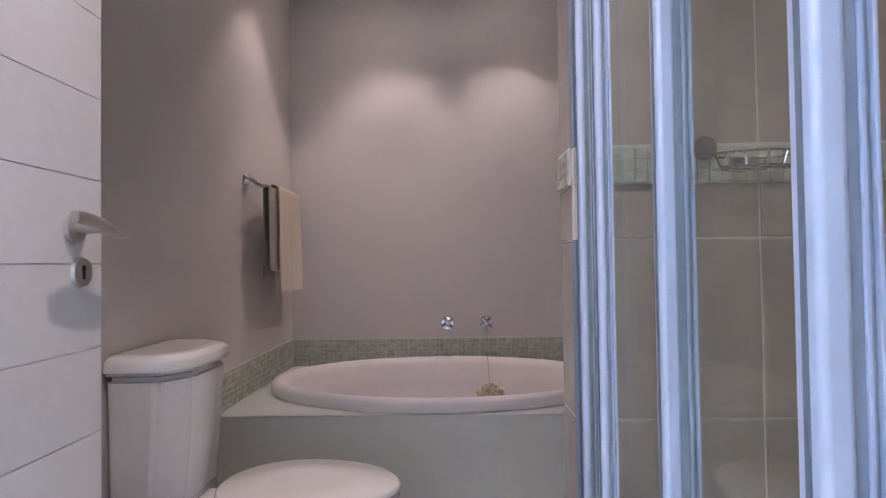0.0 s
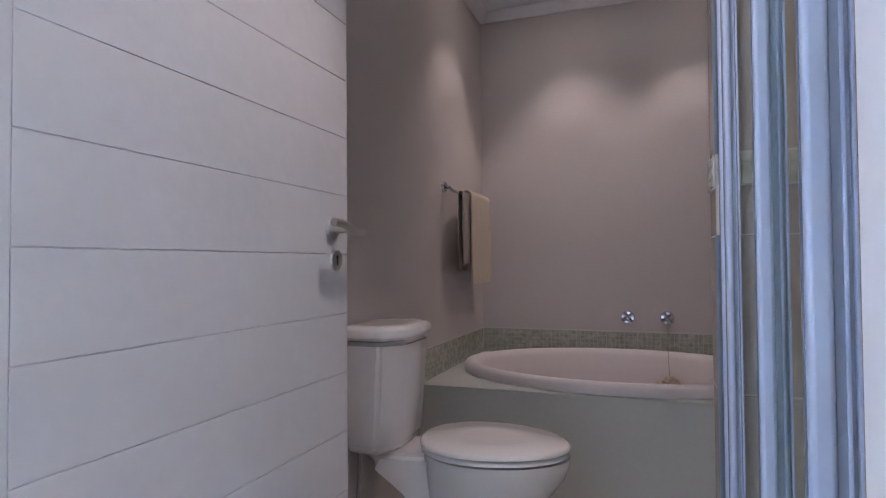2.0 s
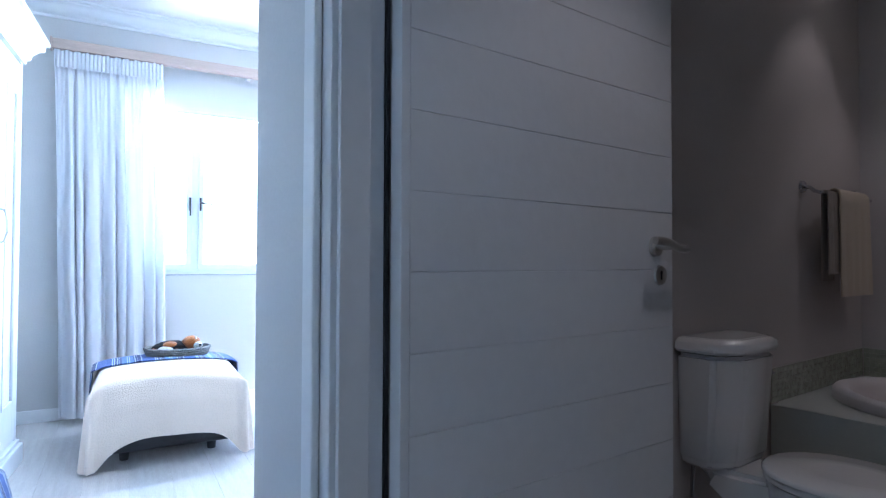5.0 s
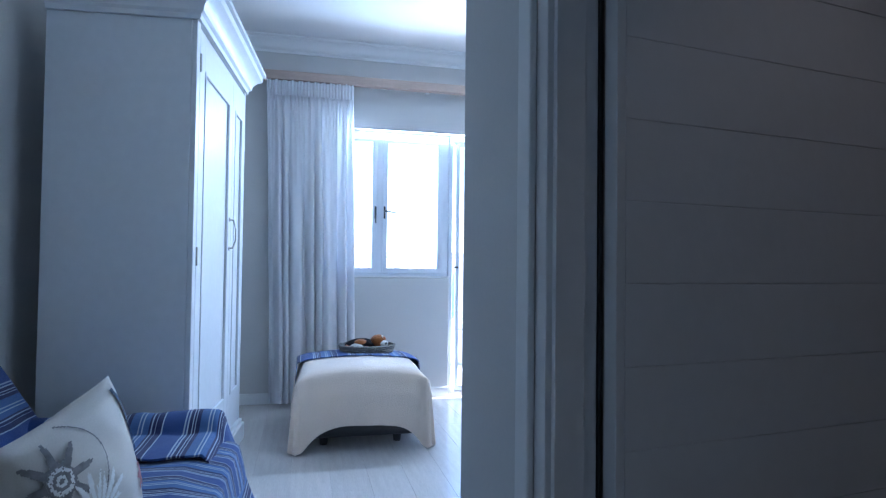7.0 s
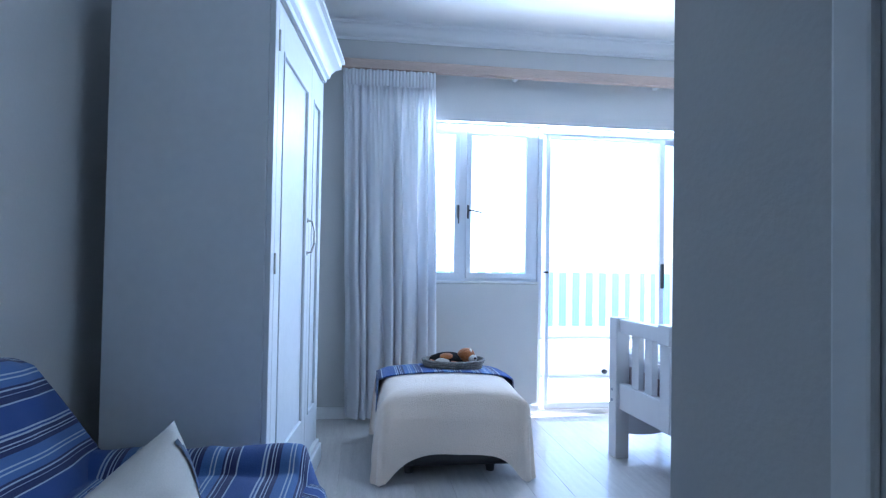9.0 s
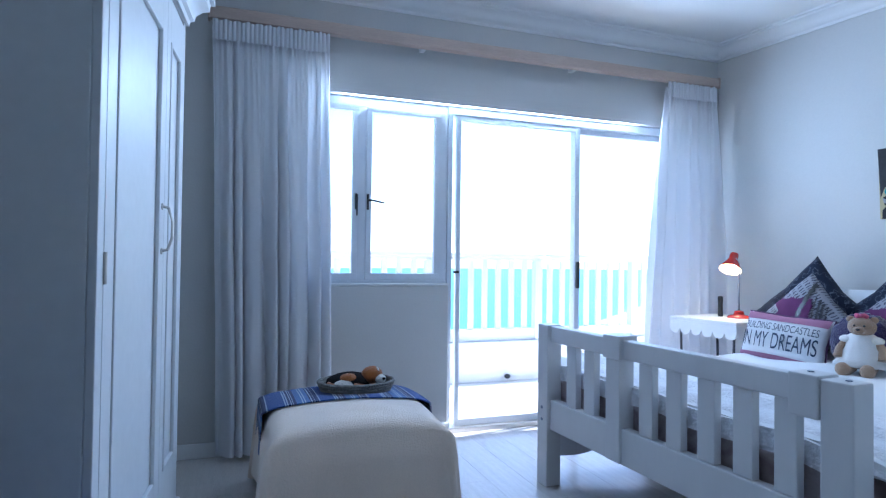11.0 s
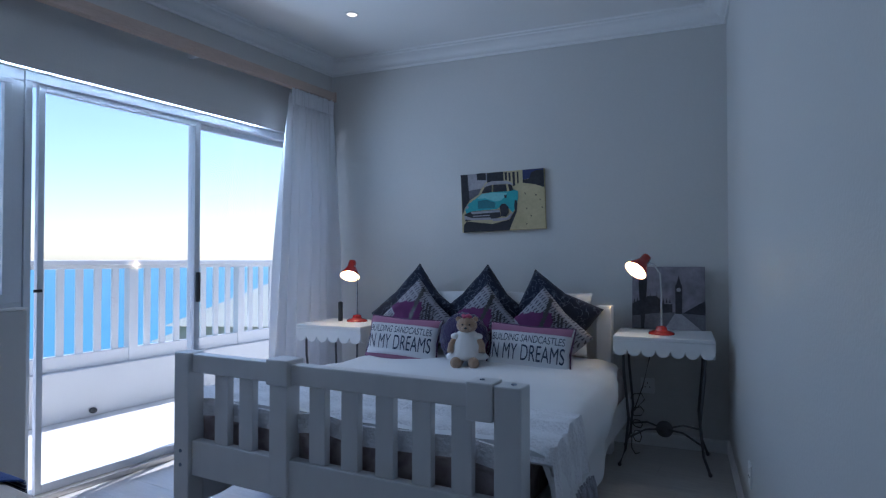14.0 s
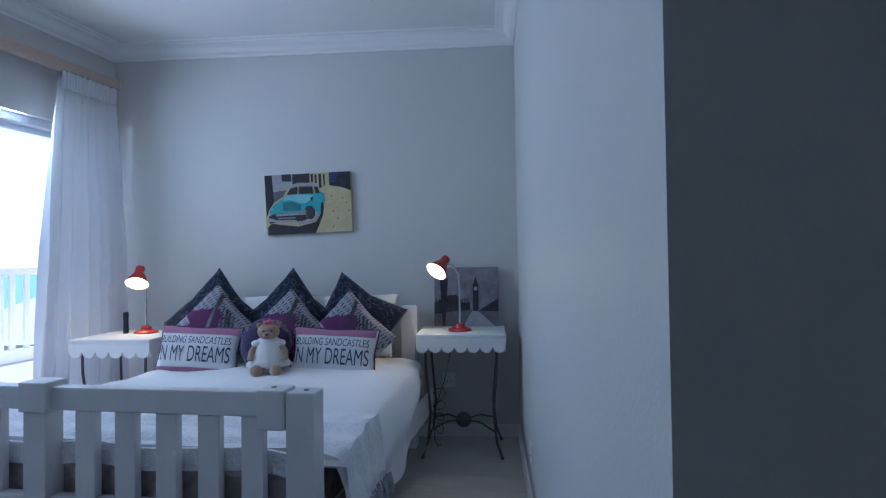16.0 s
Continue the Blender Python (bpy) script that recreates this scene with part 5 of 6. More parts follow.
def desk_lamp(m, arm, head, aim, label):
    """Red desk lamp, lit: base at the origin; arm: points of the steel stem; the shade hangs at head and looks along aim."""
    t = thing("desk_lamp", label, "lamp", m, "red bedside lamps")
    bm = bmesh.new()
    lathe(bm, [(0.075, 0.0), (0.075, 0.006), (0.068, 0.014), (0.035, 0.024), (0.028, 0.045), (0.012, 0.05)], 32)
    part("base", bm, M_RED, t)
    bm = bmesh.new()
    tube(bm, arm, 0.006, 10)
    part("stem", bm, M_CHROME, t)
    q = Vector(aim).normalized().to_track_quat("-Z", "Y").to_matrix().to_4x4()
    mm = Matrix.Translation(head) @ q
    bm = bmesh.new()
    lathe(bm, [(0.070, -0.055), (0.066, -0.04), (0.048, -0.005), (0.036, 0.018), (0.030, 0.03), (0.029, 0.06), (0.026, 0.072), (0.012, 0.08)], 32, mm, 1, 1, 0, (False, True))
    sh = part("shade", bm, M_RED, t, "red enamelled shade")
    sh.data.polygons.foreach_set("use_smooth", [True] * len(sh.data.polygons))
    bm = bmesh.new()
    lathe(bm, [(0.0685, -0.0545), (0.0635, -0.039), (0.045, -0.004), (0.02, 0.012)], 32, mm, 1, 1, 0, (False, True))
    # The lining emits a warm glow in place of bulb light falling on it.
    part("lining", bm, M_SHADEIN, t, "white shade lining with the bulb's light put in as glow")
    bm = bmesh.new()
    ball(bm, (0, 0, -0.02), 0.026, (1, 1, 1.1), mm)
    part("bulb", bm, M_BULB, t, "lit bulb")
    lp = new("lamp_light", bpy.data.lights.new("lamp_light", "SPOT"))
    lp.data.energy, lp.data.color, lp.data.spot_size, lp.data.spot_blend, lp.data.shadow_soft_size = 0.55, (1, 0.82, 0.58), radians(110), 0.6, 0.025
    lp.matrix_world = m @ mm @ Matrix.Translation((0, 0, -0.052))


desk_lamp(pose(-3.845, 2.93, 0.765), [(0, 0, 0.045), (0, 0, 0.22), (0.0, 0.0, 0.36), (-0.015, -0.01, 0.395), (-0.04, -0.015, 0.41)], (-0.042, -0.015, 0.37), (0.15, -0.55, -0.85), "red metal desk lamp, lit, bent over the bedside table")
desk_lamp(pose(-1.785, 2.98, 0.765), [(0, 0, 0.045), (0, 0, 0.25), (-0.005, 0, 0.36), (-0.04, -0.005, 0.415), (-0.09, -0.01, 0.43)], (-0.115, -0.025, 0.415), (-0.55, -0.65, -0.75), "red metal desk lamp, lit, with its shade tipped up")
bm = bmesh.new()
lathe(bm, [(0.016, 0), (0.017, 0.01), (0.015, 0.09), (0.017, 0.10), (0.017, 0.135), (0.01, 0.14)], 18)
solid("torch", bm, M_BLACK, "small black torch stood on its end", "torch", pose(-3.965, 2.90, 0.765))

# lamp flex on the far table, socket on the wall
bm = bmesh.new()
pts = [(-1.80, 3.06, 0.77), (-1.86, 3.10, 0.60), (-1.90, 3.12, 0.42), (-1.955, 3.10, 0.26)]
for i in range(28):
    a = i * 0.9
    pts.append((-1.94 + 0.05 * math.cos(a) * (1 - i / 60), 3.10 + 0.03 * math.sin(a * 1.3), 0.34 - 0.011 * i + 0.05 * math.sin(a)))
tube(bm, pts, 0.0035, 6)
solid("lamp_flex", bm, M_BLACK, "tangled black lamp flex hanging below the table", "cable")


def socket(name, m, label):
    t = thing(name, label, "wall socket", m)
    part("plate", slab(-0.043, 0.043, -0.008, 0, -0.05, 0.05, 0.004), M_WHITE, t)
    for x, z in ((0, 0.018), (-0.013, -0.008), (0.013, -0.008)):
        bm = bmesh.new()
        rod(bm, (x, -0.0095, z), (x, -0.007, z), 0.004, None, 10)
        part("pin_hole", bm, M_BLACK, t)
    part("rocker", slab(0.022, 0.034, -0.012, -0.008, 0.02, 0.04, 0.002), M_WHITE, t)


socket("wall_socket", pose(-1.883, HEADY, 0.385), "white wall socket behind the bedside table")
socket("wall_socket", pose(RX, 2.07, 0.29, 0, 0, -90), "white wall socket low on the partition")


# ---------- pictures ----------
def flat(outline, y, mat, t, name, label=""):
    bm = bmesh.new()
    prism(bm, outline, y - 0.0012, y)
    bmesh.ops.triangulate(bm, faces=[f for f in bm.faces if len(f.verts) > 4])
    return part(name, bm, mat, t, label)


def oval(cx, cz, rx, rz, n=20, a0=0.0, a1=2 * math.pi):
    return [(cx + rx * math.cos(a0 + (a1 - a0) * i / n), cz + rz * math.sin(a0 + (a1 - a0) * i / n)) for i in range(n)]


def car_picture():
    """Print of an old turquoise car on a sunny street; x, z from the lower left corner."""
    w, h = 0.622, 0.425
    t = thing("car_picture", "canvas print of an old turquoise car on a street", "picture", pose(-3.166, HEADY - 0.004, 1.408, 0, -1.7, 0))
    part("canvas", slab(0, w, -0.028, 0, 0, h, 0.003), M_SAND, t)
    y = -0.0285
    P = lambda pts: [(x * w, z * h) for x, z in pts]
    flat(P([(0, 1), (0.087, 0.998), (0.104, 0.541), (0.046, 0.425), (0.012, 0.298)]), y - 0.0006, M_DARKPRINT, t, "printed_doorway", "dark doorway")
    flat(P([(0.087, 0.998), (0.326, 0.996), (0.326, 0.86), (0.253, 0.735), (0.098, 0.716)]), y - 0.0006, M_GREYL, t, "printed_wall", "sunlit pale wall")
    flat(P([(0.098, 0.716), (0.253, 0.735), (0.216, 0.635), (0.098, 0.541)]), y - 0.0006, M_GREYM, t, "printed_wall", "grey wall foot")
    flat(P([(0.201, 1), (0.311, 1), (0.315, 0.875), (0.207, 0.885)]), y - 0.0018, M_DARKPRINT, t, "printed_window")
    flat(P([(0.326, 0.996), (0.527, 0.997), (0.527, 0.842), (0.326, 0.829)]), y - 0.0006, M_DARKPRINT, t, "printed_facade", "dark building")
    flat(P([(0.527, 0.997), (0.751, 0.998), (0.751, 0.774), (0.637, 0.722), (0.585, 0.797), (0.527, 0.842)]), y - 0.0006, M_SAND, t, "printed_facade", "sunlit facades")
    flat(P([(0.539, 0.983), (0.568, 0.984), (0.568, 0.842), (0.544, 0.846)]), y - 0.0018, M_GREYD, t, "printed_window")
    flat(P([(0.585, 0.969), (0.61, 0.971), (0.61, 0.824), (0.589, 0.827)]), y - 0.0018, M_GREYD, t, "printed_window")
    flat(P([(0.631, 0.974), (0.66, 0.976), (0.664, 0.749), (0.635, 0.735)]), y - 0.0018, M_GREYD, t, "printed_window")
    flat(P([(0.685, 0.972), (0.703, 0.972), (0.703, 0.78), (0.689, 0.77)]), y - 0.0018, M_GREYD, t, "printed_window")
    flat(P([(0.751, 0.998), (0.994, 0.995), (0.994, 0.859), (0.855, 0.849), (0.751, 0.834)]), y - 0.0006, M_BLUEPRINT, t, "printed_sky", "deep blue sky")
    flat(P([(0.849, 0.94), (0.917, 0.977), (0.994, 0.971), (0.996, 0.681), (0.886, 0.743), (0.803, 0.766), (0.751, 0.78), (0.751, 0.834), (0.834, 0.84)]), y - 0.0018, M_DARKPRINT, t, "printed_trees", "dark trees")
    flat(P([(0.021, 0), (0.025, 0.128), (0.066, 0.189), (0.378, 0.121), (0.585, 0.182), (0.66, 0.359), (0.68, 0.448), (0.668, 0.297), (0.577, 0.001)]), y - 0.0006, M_DARKPRINT, t, "printed_car_shadow", "shadow below the car")
    flat(P([(0.046, 0.386), (0.066, 0.455), (0.108, 0.508), (0.201, 0.586), (0.253, 0.643), (0.388, 0.663), (0.575, 0.657), (0.647, 0.678), (0.693, 0.645), (0.693, 0.538), (0.668, 0.382), (0.622, 0.295), (0.581, 0.367), (0.523, 0.459), (0.471, 0.428), (0.44, 0.369), (0.129, 0.357), (0.066, 0.309)]), y - 0.0018, M_TEAL, t, "printed_car_body", "turquoise car body")
    flat(P([(0.222, 0.596), (0.263, 0.642), (0.398, 0.655), (0.568, 0.633), (0.527, 0.558), (0.481, 0.508), (0.419, 0.502), (0.295, 0.568), (0.201, 0.561)]), y - 0.0030, M_TEALLIGHT, t, "printed_bonnet", "pale bonnet highlight")
    flat(P([(0.207, 0.528), (0.315, 0.54), (0.423, 0.477), (0.415, 0.39), (0.207, 0.394)]), y - 0.0030, M_TEALD, t, "printed_bonnet", "deep teal bonnet centre")
    flat(P([(0.27, 0.742), (0.326, 0.823), (0.382, 0.849), (0.564, 0.837), (0.622, 0.792), (0.637, 0.753), (0.568, 0.781), (0.388, 0.788), (0.307, 0.762)]), y - 0.0030, M_GREYL, t, "printed_car_roof", "pale roof")
    flat(P([(0.253, 0.656), (0.299, 0.76), (0.384, 0.786), (0.378, 0.661)]), y - 0.0030, M_GREYD, t, "printed_windscreen", "windscreen")
    flat(P([(0.396, 0.662), (0.402, 0.786), (0.554, 0.777), (0.564, 0.658)]), y - 0.0030, M_GREYD, t, "printed_windscreen", "windscreen")
    flat(P([(0.577, 0.774), (0.618, 0.774), (0.639, 0.667), (0.593, 0.657)]), y - 0.0030, M_GREYD, t, "printed_side_window")
    flat(P([(0.037, 0.309), (0.112, 0.353), (0.465, 0.36), (0.485, 0.237), (0.378, 0.194), (0.129, 0.203), (0.046, 0.191)]), y - 0.0030, M_DARKPRINT, t, "printed_grille", "dark grille")
    flat(P([(0.471, 0.409), (0.498, 0.453), (0.539, 0.451), (0.575, 0.392), (0.577, 0.3), (0.544, 0.232), (0.485, 0.246)]), y - 0.0030, M_DARKPRINT, t, "printed_wheel_arch", "dark headlamp hollow")
    flat(P([(0.118, 0.346), (0.461, 0.354), (0.473, 0.316), (0.129, 0.306)]), y - 0.0042, M_GREYL, t, "printed_chrome", "chrome bar")
    flat(P([(0.033, 0.296), (0.066, 0.274), (0.133, 0.241), (0.353, 0.234), (0.378, 0.194), (0.137, 0.202), (0.041, 0.224)]), y - 0.0042, M_GREYL, t, "printed_chrome", "chrome bumper")
    flat(P([(0.378, 0.212), (0.552, 0.216), (0.61, 0.296), (0.618, 0.259), (0.564, 0.177), (0.386, 0.165)]), y - 0.0042, M_GREYL, t, "printed_chrome", "chrome bumper")
    flat(P([(0.145, 0.279), (0.349, 0.278), (0.349, 0.262), (0.145, 0.263)]), y - 0.0042, M_GREYL, t, "printed_chrome")
    flat(P([(0.656, 0.506), (0.676, 0.491), (0.68, 0.418), (0.664, 0.346), (0.647, 0.336), (0.643, 0.422)]), y - 0.0042, M_DARKPRINT, t, "printed_tyre", "dark tyre")
    flat(P([(0.531, 0.601), (0.56, 0.597), (0.556, 0.542), (0.535, 0.545)]), y - 0.0054, M_DARKPRINT, t, "printed_mirror")
    flat(P([(0.062, 0.449), (0.083, 0.459), (0.095, 0.426), (0.079, 0.402), (0.062, 0.416)]), y - 0.0054, M_GREYL, t, "printed_headlamp")
    flat(P([(0.763, 0.621), (0.782, 0.609), (0.776, 0.583)]), y - 0.0008, M_DARKPRINT, t, "printed_speck")
    flat(P([(0.778, 0.365), (0.797, 0.354), (0.79, 0.328)]), y - 0.0008, M_DARKPRINT, t, "printed_speck")
    flat(P([(0.956, 0.368), (0.975, 0.357), (0.969, 0.331)]), y - 0.0008, M_DARKPRINT, t, "printed_speck")
    flat(P([(0.934, 0.498), (0.952, 0.487), (0.946, 0.461)]), y - 0.0008, M_DARKPRINT, t, "printed_speck")
    flat(P([(0.774, 0.109), (0.793, 0.098), (0.786, 0.072)]), y - 0.0008, M_DARKPRINT, t, "printed_speck")
    flat(P([(0.826, 0.24), (0.844, 0.229), (0.838, 0.203)]), y - 0.0008, M_DARKPRINT, t, "printed_speck")
    flat(P([(0.888, 0.578), (0.907, 0.567), (0.9, 0.541)]), y - 0.0008, M_DARKPRINT, t, "printed_speck")


car_picture()


def city_picture():
    w, h = 0.435, 0.40
    t = thing("city_picture", "grey canvas print of a clock tower, leaning on the wall", "picture", pose(-1.970, HEADY - 0.085, 0.7655, 7, 0, 0) @ pose(0, 0, 0, -14, 0, 0))
    part("canvas", slab(0, w, -0.02, 0, 0, h, 0.003), M_SKYLINE, t)
    y = -0.0205
    P = lambda pts: [(x * w, z * h) for x, z in pts]
    flat(P([(0, 0), (0, 0.20), (0.35, 0.26), (0.62, 0.28), (1, 0.24), (1, 0)]), y, M_GREYM, t, "printed_bridge", "road over the bridge")
    flat(P([(0.45, 0.0), (0.60, 0.27), (0.66, 0.27), (0.95, 0.0)]), y - 0.0008, M_GREYL, t, "printed_road")
    flat(P([(0.0, 0.20), (0.0, 0.40), (0.08, 0.44), (0.20, 0.44), (0.22, 0.52), (0.34, 0.53), (0.36, 0.40), (0.56, 0.40), (0.56, 0.27), (0.3, 0.25)]), y - 0.0008, M_GREYD, t, "printed_palace", "dark palace roofline")
    for i in range(12):
        x = 0.02 + i * 0.045
        flat(P([(x, 0.42), (x + 0.010, 0.60 if i in (5, 7) else 0.50), (x + 0.02, 0.42)]), y - 0.0012, M_GREYD, t, "printed_spire")
    flat(P([(0.60, 0.25), (0.60, 0.70), (0.615, 0.72), (0.645, 0.86), (0.675, 0.72), (0.69, 0.70), (0.69, 0.25)]), y - 0.0016, M_GREYD, t, "printed_clock_tower", "dark clock tower")
    flat([(a, b) for a, b in oval(0.645 * w, 0.63 * h, 0.013, 0.013)], y - 0.003, M_GREYL, t, "printed_clock_face")
    flat(P([(0.70, 0.26), (0.80, 0.30), (0.93, 0.42), (1.0, 0.46), (1.0, 0.24)]), y - 0.0008, M_GREYD, t, "printed_terrace")
    flat(P([(0.13, 0.0), (0.135, 0.70), (0.09, 0.72), (0.09, 0.80), (0.12, 0.82), (0.15, 0.90), (0.18, 0.82), (0.21, 0.80), (0.21, 0.72), (0.165, 0.70), (0.17, 0.0)]), y - 0.0020, M_GREYD, t, "printed_street_lamp", "dark street lamp in the print")


city_picture()


# ---------- ottoman ----------
OM = WM @ pose(-0.985, -0.855, 0)


def ottoman():
    t = thing("ottoman", "square footstool under a cream fleece cover", "ottoman", OM)
    for x in (-0.22, 0.22):
        for y in (-0.24, 0.24):
            bm = bmesh.new()
            rod(bm, (x, y, 0), (x, y, 0.06), 0.022, 0.028)
            part("leg", bm, M_DARKWOOD, t)
    part("body", slab(-0.33, 0.33, -0.36, 0.36, 0.06, 0.422, 0.04, 4), M_DARKWOOD, t)


ottoman()


def ottoman_cover():
    """Square cloth draped over the stool, corners hanging in folds."""
    hx, hy, top = 0.352, 0.382, 0.434
    drop = 0.37
    n = 64
    bm = bmesh.new()
    uv = bm.loops.layers.uv.verify()
    g = []
    for i in range(n + 1):
        row = []
        for j in range(n + 1):
            a, b = (2 * i / n - 1) * (hx + drop), (2 * j / n - 1) * (hy + drop)
            ex, ey = max(0, abs(a) - hx), max(0, abs(b) - hy)
            fall = math.hypot(ex, ey)
            x, y = math.copysign(min(abs(a), hx), a), math.copysign(min(abs(b), hy), b)
            if ex > 0 and ey > 0:
                d = Vector((ex, ey)).normalized()
                wob = 0.05 * math.sin(4 * math.atan2(ey, ex)) ** 2
                x += math.copysign(d.x * (0.035 + 0.06 * fall + wob * fall), a)
                y += math.copysign(d.y * (0.035 + 0.06 * fall + wob * fall), b)
            elif ex > 0:
                x += math.copysign(0.03 * min(1, fall * 8) + 0.05 * fall + 0.012 * math.sin(16 * b) * fall * 3, a)
            elif ey > 0:
                y += math.copysign(0.03 * min(1, fall * 8) + 0.05 * fall + 0.012 * math.sin(15 * a) * fall * 3, b)
            inn = min(hx - min(abs(a), hx), hy - min(abs(b), hy))
            z = top + 0.045 * (1 - (x / hx) ** 2 * 0.5 - (y / hy) ** 2 * 0.5) * (1 if fall == 0 else 0) - 0.02 * max(0, 1 - inn / 0.07) ** 2 * (1 if fall == 0 else 0)
            if fall:
                e = abs(y) / hy if ex > 0 and ey == 0 else abs(x) / hx if ey > 0 and ex == 0 else 1.0
                z = top - 0.02 - max(0, fall - 0.01) * (0.74 + 0.42 * min(1.0, e) ** 4)
            z = max(z, 0.012 + 0.01 * noise.noise((8 * a, 8 * b, 0)))
            row.append(bm.verts.new((x, y, z + 0.004 * noise.noise((9 * a, 9 * b, 3)))))
        g.append(row)
    for i in range(n):
        for j in range(n):
            bm.faces.new((g[i][j], g[i + 1][j], g[i + 1][j + 1], g[i][j + 1]))
    bmesh.ops.smooth_vert(bm, verts=bm.verts, factor=0.5, use_axis_x=True, use_axis_y=True, use_axis_z=True)
    bmesh.ops.solidify(bm, geom=bm.faces[:], thickness=-0.006)
    solid("fleece_cover", bm, M_CREAM, "cream fleece blanket draped over the footstool", "blanket", OM, angle=80)


ottoman_cover()


def ottoman_top(x, y):
    return 0.444 + 0.045 * (1 - (x / 0.352) ** 2 * 0.5 - (y / 0.382) ** 2 * 0.5) + 0.006


def runner():
    def fn(s, q):
        d = -0.55 + 1.10 * s
        x = max(-0.375, min(0.375, d))
        y = -0.07 + 0.36 * q + 0.02 * math.sin(4 * s)
        over = abs(d) - abs(x)
        e = max(0, abs(x) - 0.30) / 0.075
        z = ottoman_top(min(abs(x), 0.352), y) - 0.018 * e * e
        return (math.copysign(abs(x) + 0.012 * (1 if over > 0 else e), x) + (math.copysign(0.05 * over, x)), y, z - over)
    solid("striped_runner", sheet(bmesh.new(), fn, 70, 12, 0.006), M_RUNNER, "blue and white striped cloth laid over the footstool", "cloth", OM, angle=80)


runner()


def basket():
    t = thing("dog_basket", "shallow oval grey wicker basket", "basket", OM @ pose(0.07, 0.15, 0.478))
    bm = bmesh.new()
    lathe(bm, [(0.02, 0.006), (0.13, 0.004), (0.155, 0.012), (0.165, 0.03), (0.172, 0.05)], 40, None, 1.06, 0.82, 0, (True, False))
    part("bowl", bm, M_WICKER, t)
    for k in range(4):
        bm = bmesh.new()
        r = 0.160 + 0.005 * k
        tube(bm, [(1.06 * r * math.cos(a * math.pi / 24), 0.82 * r * math.sin(a * math.pi / 24), 0.012 + 0.013 * k + 0.002 * (a % 2)) for a in range(48)], 0.008, 8, True)
        part("woven_coil", bm, M_WICKER, t)


basket()


def toy_dog(m):
    bm = bmesh.new()
    ball(bm, (-0.03, 0, 0.035), 0.075, (1.25, 0.8, 0.55), None, 2)
    ball(bm, (-0.085, 0.005, 0.03), 0.045, (1, 1, 0.75), None, 2)
    ball(bm, (-0.06, -0.045, 0.028), 0.035, (1.3, 0.7, 0.7), None, 1)
    ball(bm, (-0.04, -0.03, 0.05), 0.035, (1.2, 0.8, 0.7), None, 0)
    ball(bm, (0.065, -0.015, 0.062), 0.043, (1.1, 0.95, 0.85), None, 0)
    ball(bm, (0.095, -0.045, 0.048), 0.024, (1, 1.1, 0.8), None, 1)
    ball(bm, (0.085, -0.03, 0.078), 0.014, (0.6, 1, 1.3), None, 1)
    ball(bm, (0.104, -0.068, 0.052), 0.007, (1.2, 1, 0.8), None, 2, 8, 6)
    for s in (-1, 1):
        ball(bm, (0.055 + 0.012 * s, 0.012 + 0.022 * s, 0.062), 0.026, (0.6, 0.5, 1.1), None, 0)
    tube(bm, [(-0.02, -0.06, 0.02), (0.03, -0.075, 0.018), (0.07, -0.075, 0.02)], [0.018, 0.015, 0.017], 10)
    tube(bm, [(-0.11, 0.02, 0.03), (-0.12, -0.03, 0.03), (-0.09, -0.06, 0.025)], [0.014, 0.012, 0.009], 8)
    solid("toy_dog", bm, [M_FURO, M_FURW, M_FURB], "curled-up toy puppy in ginger, white and black", "soft toy", m, angle=80)


toy_dog(OM @ pose(0.07, 0.15, 0.488) @ Matrix.Scale(1.15, 4))


# ---------- armchair ----------
CM = WM @ pose(-2.10, -2.50, 0)          # x towards the front, y towards the wardrobe


def armchair():
    t = thing("armchair", "low armchair with a dark frame, covered in throws", "armchair", CM)
    part("seat_base", slab(-0.30, 0.50, -0.54, 0.33, 0.14, 0.36, 0.04, 3), M_DARKWOOD, t)
    bm = slab(-0.06, 0.06, -0.56, 0.40, 0.0, 0.56, 0.05, 3)
    for v in bm.verts:
        if v.co.z > 0.3:
            v.co.z -= 0.32 * (v.co.y + 0.36)
    part("backrest", bm, M_DARKWOOD, t, "", pose(-0.29, 0, 0.22, 0, -12, 0))
    for y in (-0.63, 0.335):
        part("arm", slab(-0.30, 0.46, y, y + 0.085, 0.10, 0.42, 0.035, 3), M_DARKWOOD, t)
    for x in (-0.24, 0.42):
        for y in (-0.58, 0.36):
            bm = bmesh.new()
            rod(bm, (x, y, 0), (x, y, 0.14), 0.018, 0.024)
            part("foot", bm, M_DARKWOOD, t)


armchair()


